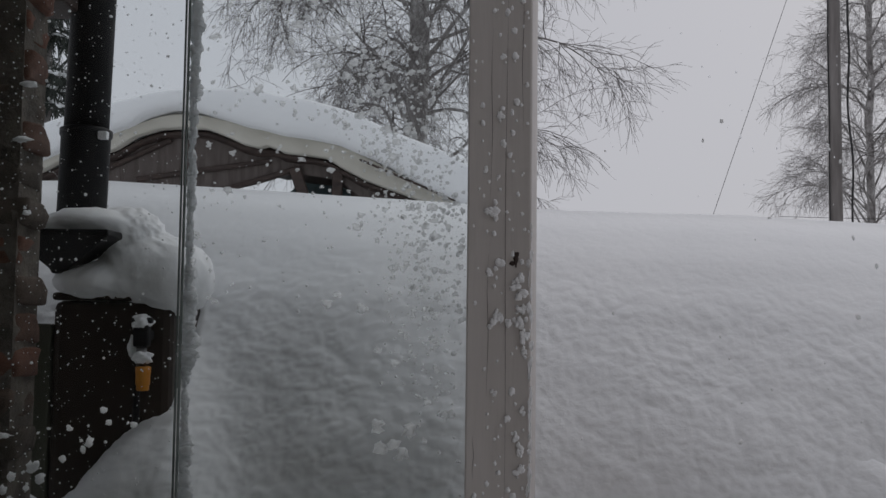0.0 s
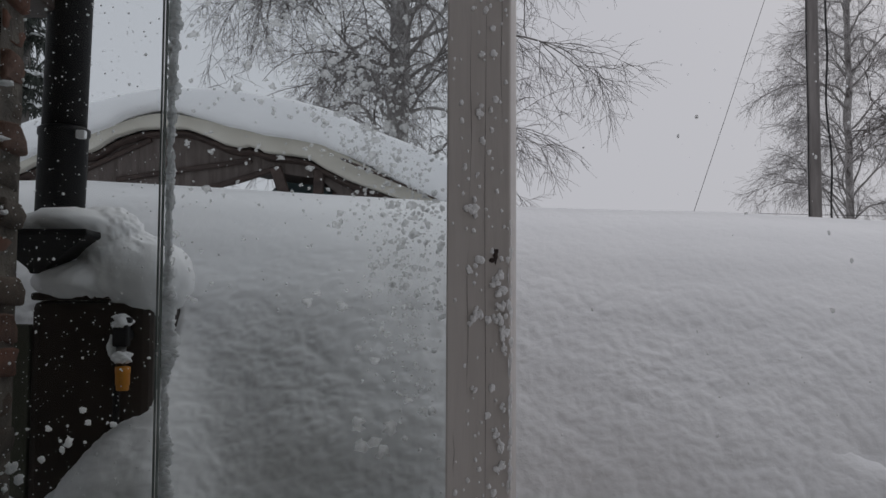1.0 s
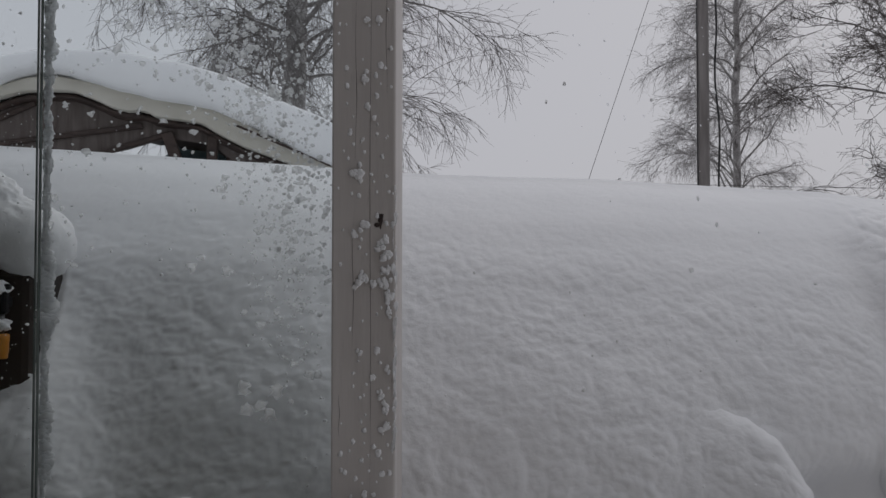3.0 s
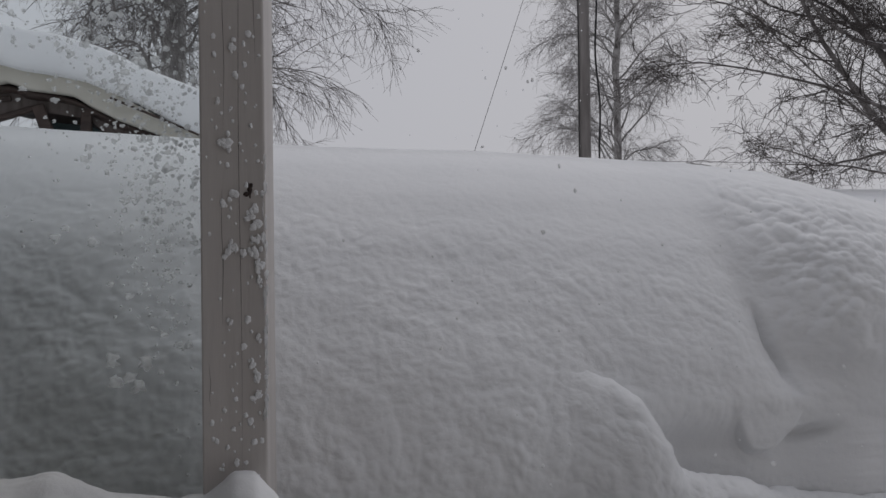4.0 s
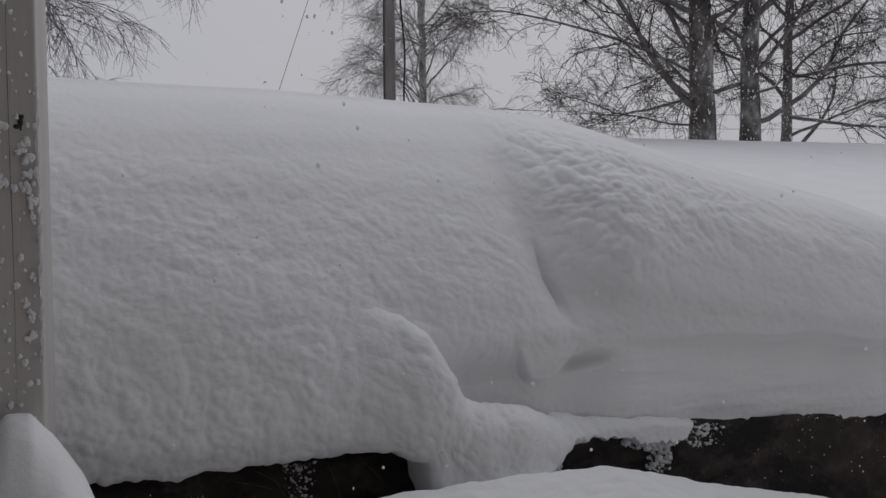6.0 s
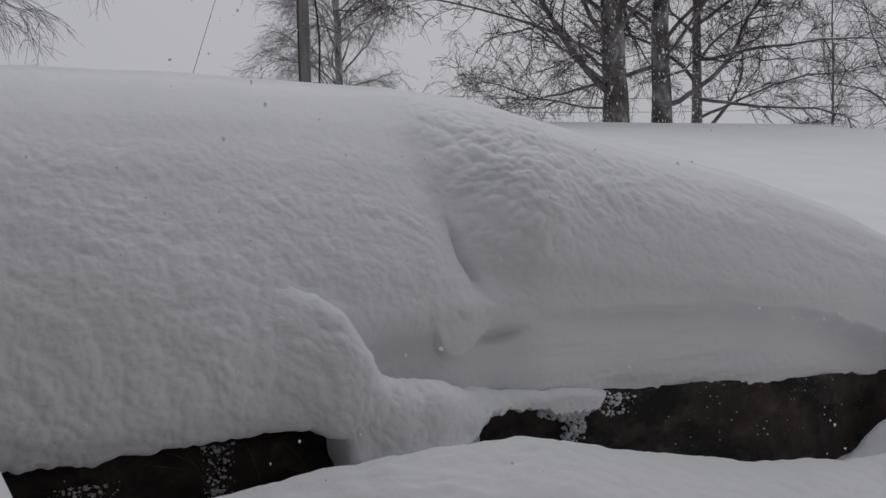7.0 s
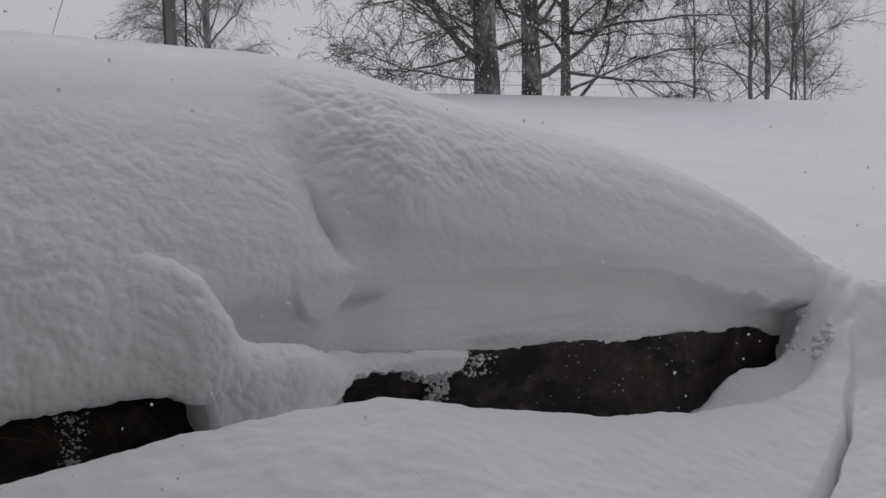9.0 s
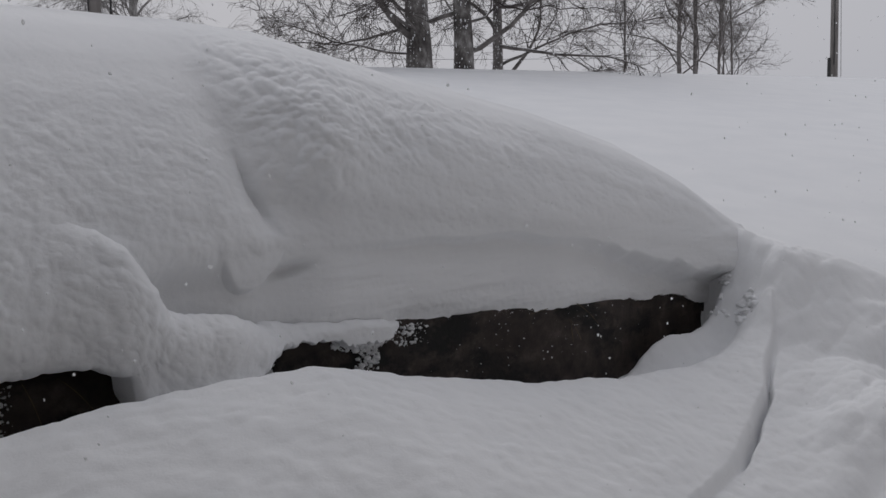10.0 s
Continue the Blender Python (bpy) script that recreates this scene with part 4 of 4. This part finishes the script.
pieces = [("roof_snow", slab(SNOW_TOP, SNOW_LOW, 8.6, 10.9, 120, 0.02), SNOW, "thick smooth layer of snow"),
          ("bargeboard", slab(SNOW_LOW, DARK_TOP, 8.78, 8.9, 120, 0.002, 3, 81, 0.015), BOARD, "pale cream painted bargeboard"),
          ("gable_panel", slab([(x, float(table(x, DARK_TOP)) + 0.03) for x in np.linspace(-4.0, 0.1, 40)], [(x, float(table(x, PANEL_LOW))) for x in np.linspace(-4.0, 0.1, 40)], 9.0, 9.06, 120, 0.0, 3, 83, 0.01), PANEL, "faded brown boarded gable"),
          ("roof", slab([(x, z + 0.02) for x, z in DARK_TOP], [(x, z - 0.06) for x, z in DARK_TOP], 8.91, 10.5, 120, 0.004, 4, 82), TIMBER, "")]
for name, me, mat, lab in pieces:
    q = part(name, me, mat, shelter, lab)
    q.matrix_parent_inverse = ORIGIN


def beam(a, b, w):
    a, b = Vector(a), Vector(b)
    bm = bmesh.new()
    box(bm, (-w / 2, -w / 2, 0), (w / 2, w / 2, (b - a).length), 0.008, 1)
    bm.transform(Matrix.Translation(a) @ (b - a).to_track_quat("Z", "Y").to_matrix().to_4x4())
    return bm


for a, b, w in (((-1.34, 8.97, 2.80), (-1.17, 8.97, 2.30), 0.10), ((-0.95, 8.97, 2.78), (-0.97, 8.97, 2.2), 0.09), ((-0.78, 9.12, 2.65), (-0.80, 9.12, 2.2), 0.12), ((-3.7, 9.15, 2.6), (-3.7, 9.15, 1.9), 0.14),
                ((-0.62, 9.12, 2.60), (-0.62, 9.12, 2.2), 0.10), ((-0.2, 10.3, 2.45), (-0.2, 10.3, 1.9), 0.12)):
    part("post", beam(a, b, w), TIMBER, shelter).matrix_parent_inverse = ORIGIN
for a, b in (((-3.3, 8.985, 2.64), (-2.45, 8.985, 3.04)), ((-2.75, 8.985, 2.68), (-1.55, 8.985, 2.86)), ((-2.2, 8.985, 2.52), (-1.3, 8.985, 2.80))):
    part("beam", beam(a, b, 0.045), TIMBER, shelter).matrix_parent_inverse = ORIGIN
part("eave_gutter", beam((-0.74, 8.70, 2.84), (0.10, 8.70, 2.49), 0.02), TIMBER, shelter, "thin dark gutter edge").matrix_parent_inverse = ORIGIN
tarp = bmesh.new()
for y in (10.4, 11.4):
    for x, z in ((-1.80, 2.3), (-1.80, 2.58), (-1.38, 2.96), (-0.98, 2.93), (-0.90, 2.3)):
        tarp.verts.new((x, y, z))
tarp.verts.ensure_lookup_table()
q = tarp.verts
tarp.faces.new(q[0:5])
tarp.faces.new(q[5:10][::-1])
for k in range(5):
    tarp.faces.new((q[k], q[k + 5], q[(k + 1) % 5 + 5], q[(k + 1) % 5]))
bmesh.ops.recalc_face_normals(tarp, faces=tarp.faces[:])
bmesh.ops.bevel(tarp, geom=tarp.edges[:], offset=0.04, segments=2, affect="EDGES", profile=0.5)
tagged(part("covered_load", tarp, TEAL), "faded teal tarpaulin over a stack inside the shelter", "tarpaulin")

# ---- trees, poles and wires ----
def grow(r, base, height, radius, limbs, span, low, high, rise, droop, sub, twigs, twig_len, wob=0.16, fork=3, top=0.25, bend=None, dense=99.0, vary=0.17, mains=()):
    """Branch lines of one tree by order: trunk, limbs, branches, twigs."""
    base = np.array(base, float)
    n = 26
    u = np.linspace(0, 1, n)
    sway = np.stack([np.cumsum(r.normal(0, 0.012, n)), np.cumsum(r.normal(0, 0.012, n))], 1) * height / 9
    trunk = np.stack([base[0] + sway[:, 0], base[1] + sway[:, 1], base[2] + height * u], 1)
    out = [[(trunk, radius * (1 - (1 - top) * u) * (1 + 0.25 * np.exp(-u * 25)))], [], [], []]

    def shoot(start, way, length, r0, r1, m, grav, wobble):
        """Many shoots at once: starts and ways (n, 3), lengths and radii (n)."""
        d = way / np.linalg.norm(way, axis=1, keepdims=True)
        p = [start]
        for k in range(m):
            d = d + r.normal(0, wobble, d.shape) + np.array([0, 0, -grav * (0.4 + 1.4 * k / m)])
            d = d / np.linalg.norm(d, axis=1, keepdims=True)
            p.append(p[-1] + d * (length / m)[:, None])
        return np.stack(p, 1), r0[:, None] + (r1 - r0)[:, None] * np.linspace(0, 1, m + 1)

    def offshoots(lines, rad, per, spread, share, thin, tip, m, grav, length=None):
        """Side shoots from points along the lines given."""
        n, k = lines.shape[0], lines.shape[1]
        src = np.repeat(np.arange(n), per)
        i = np.minimum((r.uniform(0.28, 1.0, len(src)) * (k - 1)).astype(int), k - 2)
        d = lines[src, i + 1] - lines[src, i]
        d = d / np.linalg.norm(d, axis=1, keepdims=True) + r.normal(0, spread, d.shape)
        own = np.linalg.norm(np.diff(lines, axis=1), axis=2).sum(1)[src] if length is None else np.full(len(src), length)
        ln = own * r.uniform(*share, len(src)) * (1.15 - 0.5 * i / k)
        return shoot(lines[src, i], d, ln, np.maximum(rad[src, i] * thin, tip * 1.5), np.full(len(src), tip), m, grav, wob)

    k = np.arange(limbs)
    h = low + (high - low) * (k + r.uniform(0, 1, limbs)) / limbs
    at = np.stack([np.interp(h / height, u, trunk[:, c]) for c in range(3)], 1)
    az, el = k * 2.399 + r.normal(0, 0.5, limbs), rise + r.normal(0, vary, limbs)
    length = span * r.uniform(0.6, 1.1, limbs) * (1 - 0.35 * (h - low) / max(high - low, 0.1))
    r0 = np.minimum(radius * (1 - (1 - top) * h / height) * 0.45, 0.010 + length * 0.0078)
    for j, (hj, aj, ej, lj, rj) in enumerate(mains):
        h[j], az[j], el[j], length[j], r0[j] = hj, aj, ej, lj, rj
        at[j] = [np.interp(hj / height, u, trunk[:, c]) for c in range(3)]
    per = np.where(h < dense, sub, max(sub // 4, 2))
    per[:len(mains)] = sub * 5 // 4
    way = np.stack([np.cos(az) * np.cos(el), np.sin(az) * np.cos(el), np.sin(el)], 1)
    l1, q1 = shoot(at, way, length, r0, np.full(limbs, 0.006), 14, droop, wob if bend is None else bend)
    l2, q2 = offshoots(l1, q1, per, 0.55, (0.25, 0.6) if bend is None else (0.15, 0.45), 0.55 if bend is None else 0.36, 0.0035, 8, droop * 1.5)
    l3, q3 = offshoots(l2, q2, twigs, 0.65, (0.5, 1.3), 0.5, 0.0027, 4, droop * 2.4, twig_len)
    l4, q4 = offshoots(l3, q3, fork, 0.6, (0.3, 0.7), 0.6, 0.0021, 2, droop * 2.4, twig_len)
    out[1], out[2], out[3] = list(zip(l1, q1)), list(zip(l2, q2)), list(zip(l3, q3)) + list(zip(l4, q4))
    return out


def tree(name, seed, label, bark, limb=None, twig=None, **kw):
    lines = grow(np.random.default_rng(seed), **kw)
    t = thing(name, kw["base"], label, "tree", {"young_tree": "young trees on the brow", "deciduous_tree": "bare trees on the brow", "birch_tree": "bare birches"}[name])
    inv = Matrix.Translation([-c for c in kw["base"]])
    for nm, ln, sides, mat in (("trunk", lines[0], 14, bark), ("limb_work", lines[1], 6, limb or LIMB), ("branch_work", lines[2], 4, twig or TWIG), ("twig_work", lines[3], 3, twig or TWIG)):
        v, f = tubes(ln, sides)
        q = part(nm, mesh_from(nm, v, f), mat, t)
        q.matrix_parent_inverse = inv
        if nm != "trunk":
            q["kind"] = "stuff"
    # snow plastered on the weather side of thick trunks
    if name == "deciduous_tree":
        r = np.random.default_rng(seed + 50)
        p, rad = lines[0][0]
        spots = []
        for _ in range(260):
            h, a = 0.05 + 4.5 * r.uniform(0, 1), r.normal(-2.4, 0.8)
            k = h / kw["height"] * (len(rad) - 1)
            c = [float(np.interp(k, np.arange(len(rad)), p[:, i])) for i in range(3)]
            q = float(np.interp(k, np.arange(len(rad)), rad))
            size = r.uniform(0.25, 1.0) ** 2
            spots.append(((c[0] + q * math.cos(a), c[1] + q * math.sin(a), c[2]), (0.014 * size, 0.008, 0.026 * size)))
        v, f = clumps(spots, 2, 0.6, seed)
        q = part("trunk_snow", mesh_from("trunk_snow", v, f), SNOW_SOFT, t)
        q.matrix_parent_inverse, q["kind"] = inv, "stuff"
    # snow lying along the upper side of the limbs
    lain = []
    for p, rad in lines[1]:
        flat = 1 - np.clip(np.abs(np.gradient(p[:, 2])) / (np.linalg.norm(np.gradient(p, axis=0), axis=1) + 1e-9) / 0.75, 0, 1)
        lain.append((p + np.stack([0 * rad, 0 * rad, rad * 0.75], 1), np.maximum(rad * 0.62 * flat, 0.001)))
    v, f = tubes(lain, 6)
    q = part("branch_snow", mesh_from("branch_snow", v, f), SNOW_SOFT, t)
    q.matrix_parent_inverse, q["kind"] = inv, "stuff"
    return t


# Both birches' limbs, and the slender one's twigs, carry painted haze.
tree("birch_tree", 101, "large bare birch with drooping twigs and snow on its haze-paled limbs", PALE_BIRCH, HAZE_LIMB, base=(-0.5, 17.0, 1.9), height=12, radius=0.24, limbs=42, span=4.75, low=1.5, high=8.5, rise=0.75, droop=0.075, sub=14, twigs=7, twig_len=0.8, fork=3, dense=6.4)
tree("birch_tree", 102, "slender bare birch standing far behind the pole", PALE_BIRCH, HAZE_LIMB, HAZE_LIMB, base=(10.95, 26.0, 1.7), height=15, radius=0.12, limbs=52, span=3.4, low=1.2, high=11, rise=0.95, droop=0.055, sub=11, twigs=7, twig_len=0.7, wob=0.13, fork=3, dense=8.5)
tree("deciduous_tree", 103, "thick bare tree with long low spreading limbs", BIRCH, LIMB, TWIG_DARK, base=(10.36, 13.0, 2.05), height=10, radius=0.205, limbs=32, span=4.9, low=0.6, high=5.2, rise=0.50, vary=0.28, droop=0.004, sub=18, twigs=8, twig_len=0.42, wob=0.27, fork=3, bend=0.12, dense=3.4,
     mains=((0.75, 3.14, 0.60, 4.8, 0.062), (1.6, 3.0, 0.92, 4.0, 0.045), (0.95, -2.75, 0.24, 4.2, 0.026), (1.15, 2.75, 0.30, 4.4, 0.026), (0.80, -2.45, 0.14, 3.2, 0.020), (1.35, 3.3, 0.42, 4.6, 0.028), (0.6, 2.5, 0.12, 3.4, 0.020)))
tree("deciduous_tree", 104, "bare forked tree beside a thicker trunk", BIRCH, LIMB, TWIG_DARK, base=(11.35, 13.0, 2.05), height=10, radius=0.165, limbs=22, span=4.8, low=0.5, high=5.2, rise=0.62, vary=0.28, droop=0.002, sub=18, twigs=8, twig_len=0.42, wob=0.27, bend=0.12, dense=3.4,
     mains=((0.62, 0.0, 0.26, 5.4, 0.050), (1.4, -0.3, 0.55, 4.6, 0.035), (1.1, 0.5, 0.35, 4.6, 0.028)))
tree("deciduous_tree", 105, "thin bare tree behind the thick trunks", LIMB, LIMB, TWIG_DARK, base=(13.45, 14.5, 2.0), height=9, radius=0.10, limbs=18, span=4.6, low=0.3, high=5.2, rise=0.75, vary=0.28, droop=0.0, sub=17, twigs=8, twig_len=0.42, wob=0.27, bend=0.12, dense=3.4,
     mains=((0.15, 0.1, 0.78, 5.0, 0.042), (0.6, 0.0, 0.42, 4.6, 0.032)))
for k, (x, y, s, tall) in enumerate(((21.0, 16.0, 0.06, 8), (21.9, 16.2, 0.055, 8), (19.6, 16.6, 0.035, 5), (23.3, 16.5, 0.045, 7), (25.6, 18.0, 0.03, 4.5), (24.6, 17.0, 0.035, 5))):
    tree("young_tree", 110 + k, "slim bare young tree with upright shoots", LIMB, base=(x, y, 1.9), height=tall, radius=s, limbs=13, span=0.42 * tall, low=0.3, high=0.62 * tall, rise=0.92, vary=0.22, droop=-0.006, sub=7, twigs=4, twig_len=0.55, wob=0.14, fork=2)


def spruce(seed, base, height, reach):
    r = np.random.default_rng(seed)
    t = thing("spruce_tree", base, "dark spruce dusted with fresh snow", "tree")
    inv = Matrix.Translation([-c for c in base])
    b = np.array(base)
    u = np.linspace(0, 1, 12)
    v, f = tubes([(b + np.stack([0 * u, 0 * u, height * u], 1), 0.16 * (1 - 0.9 * u))], 10)
    part("trunk", mesh_from("trunk", v, f), LIMB, t).matrix_parent_inverse = inv
    boughs, needles, caps = [], [], []
    for k in range(120):
        h = r.uniform(0.05, 0.95)
        az, ln = k * 2.399, reach * (1.05 - h) * r.uniform(0.7, 1.15)
        d = np.array([math.cos(az), math.sin(az), 0])
        s = np.linspace(0, 1, 7)
        p = b + np.array([0, 0, h * height]) + d * (ln * s)[:, None] + np.stack([0 * s, 0 * s, -0.28 * ln * s * s + 0.1 * ln * s], 1)
        boughs.append((p, 0.018 * (1 - 0.8 * s)))
        for i in range(1, 7):
            for _ in range(9):
                e = d * r.uniform(0.0, 0.5) + r.normal(0, 0.45, 3) + np.array([0, 0, -0.25])
                q = np.stack([p[i], p[i] + e * 0.17, p[i] + e * 0.34 + (0, 0, -0.04)])
                needles.append((q, np.array([0.010, 0.016, 0.003])))
            caps.append((p[i] + (0, 0, 0.03), (0.09, 0.09, 0.03)))
    v, f = tubes(boughs, 5)
    q = part("boughs", mesh_from("boughs", v, f), LIMB, t)
    q.matrix_parent_inverse, q["kind"] = inv, "stuff"
    v, f = tubes(needles, 3)
    q = part("needles", mesh_from("needles", v, f), NEEDLE, t)
    q.matrix_parent_inverse, q["kind"] = inv, "stuff"
    v, f = clumps(caps, 1, 0.5, 23)
    q = part("bough_snow", mesh_from("bough_snow", v, f), SNOW_SOFT, t)
    q.matrix_parent_inverse, q["kind"] = inv, "stuff"


spruce(120, (-7.6, 19.0, 1.7), 9.5, 1.5)

pole = thing("utility_pole", (6.22, 16.0, 1.9), "weathered wooden utility pole with black cables", "utility pole")
v, f = lathe([(0.108, 0.0), (0.10, 4.0), (0.092, 8.5)], 20)
part("pole", mesh_from("pole", v, f), POLE, pole)
u = np.linspace(0, 1, 60)
v, f = tubes([(np.stack([0.21 + 0.03 * np.sin(u * 11) + 0.02 * np.sin(u * 31), -0.10 + 0 * u, 8.4 * u], 1), 0.018 + 0 * u)], 8)
part("cable", mesh_from("cable", v, f), WIRE, pole)
v, f = tubes([(np.stack([-0.115 + 0.004 * np.sin(u * 23), -0.06 + 0 * u, 8.4 * u], 1), 0.012 + 0 * u)], 8)
part("cable", mesh_from("cable", v, f), WIRE, pole)
v, f = tubes([(np.array([(3.9, 16.0, 2.05), (4.27, 16.0, 3.149), (5.47, 16.0, 6.64), (6.15, 16.0, 8.6)]), np.full(4, 0.0045))], 6)
tagged(part("guy_wire", mesh_from("guy_wire", v, f), WIRE), "thin dark guy wire slanting up to the pole", "wire")
pole2 = thing("utility_pole", (28.2, 16.0, 1.8), "slender grey utility pole at the snow's brow", "utility pole")
v, f = lathe([(0.115, 0.0), (0.095, 8.5)], 18)
part("pole", mesh_from("pole", v, f), POLE, pole2)
v, f = tubes([(np.array([(-0.28, 0, 0), (-0.26, 0, 1.4)]), np.full(2, 0.05)), (np.array([(-0.13, -0.08, 1.2), (-0.13, -0.08, 8.0)]), np.full(2, 0.016)), (np.array([(0.42, 0, 0.0), (0.22, 0, 8.3)]), np.full(2, 0.008))], 8)
part("cable", mesh_from("cable", v, f), WIRE, pole2)
for z in (3.55, 3.95):
    x = np.linspace(0, 1, 30)
    v, f = tubes([(np.stack([8.0 + 26 * x, 24.0 - 2 * x, z + 0.5 * x - 1.2 * x * (1 - x)], 1), np.full(30, 0.006))], 5)
    tagged(part("power_line", mesh_from("power_line", v, f), WIRE), "thin dark power line strung behind the trees", "wire")

# ---- snow in the air ----
specs = []
for _ in range(900):
    s = rng.uniform(0.0012, 0.003)
    specs.append(((rng.uniform(0.25, 6.0), rng.uniform(1.0, 2.12), rng.uniform(0.5, 2.6)), (s, s, s * rng.uniform(1, 1.7))))
for _ in range(700):
    s = rng.uniform(0.003, 0.007)
    specs.append(((rng.uniform(-2, 12.0), rng.uniform(3.4, 11), rng.uniform(1.9, 5)), (s, s, s * 1.3)))
v, f = clumps(specs, 1, 0.5, 24)
tagged(part("falling_snow", mesh_from("falling_snow", v, f), WET_SNOW), "loose snowflakes drifting in the cold air", "snow", kind="stuff")
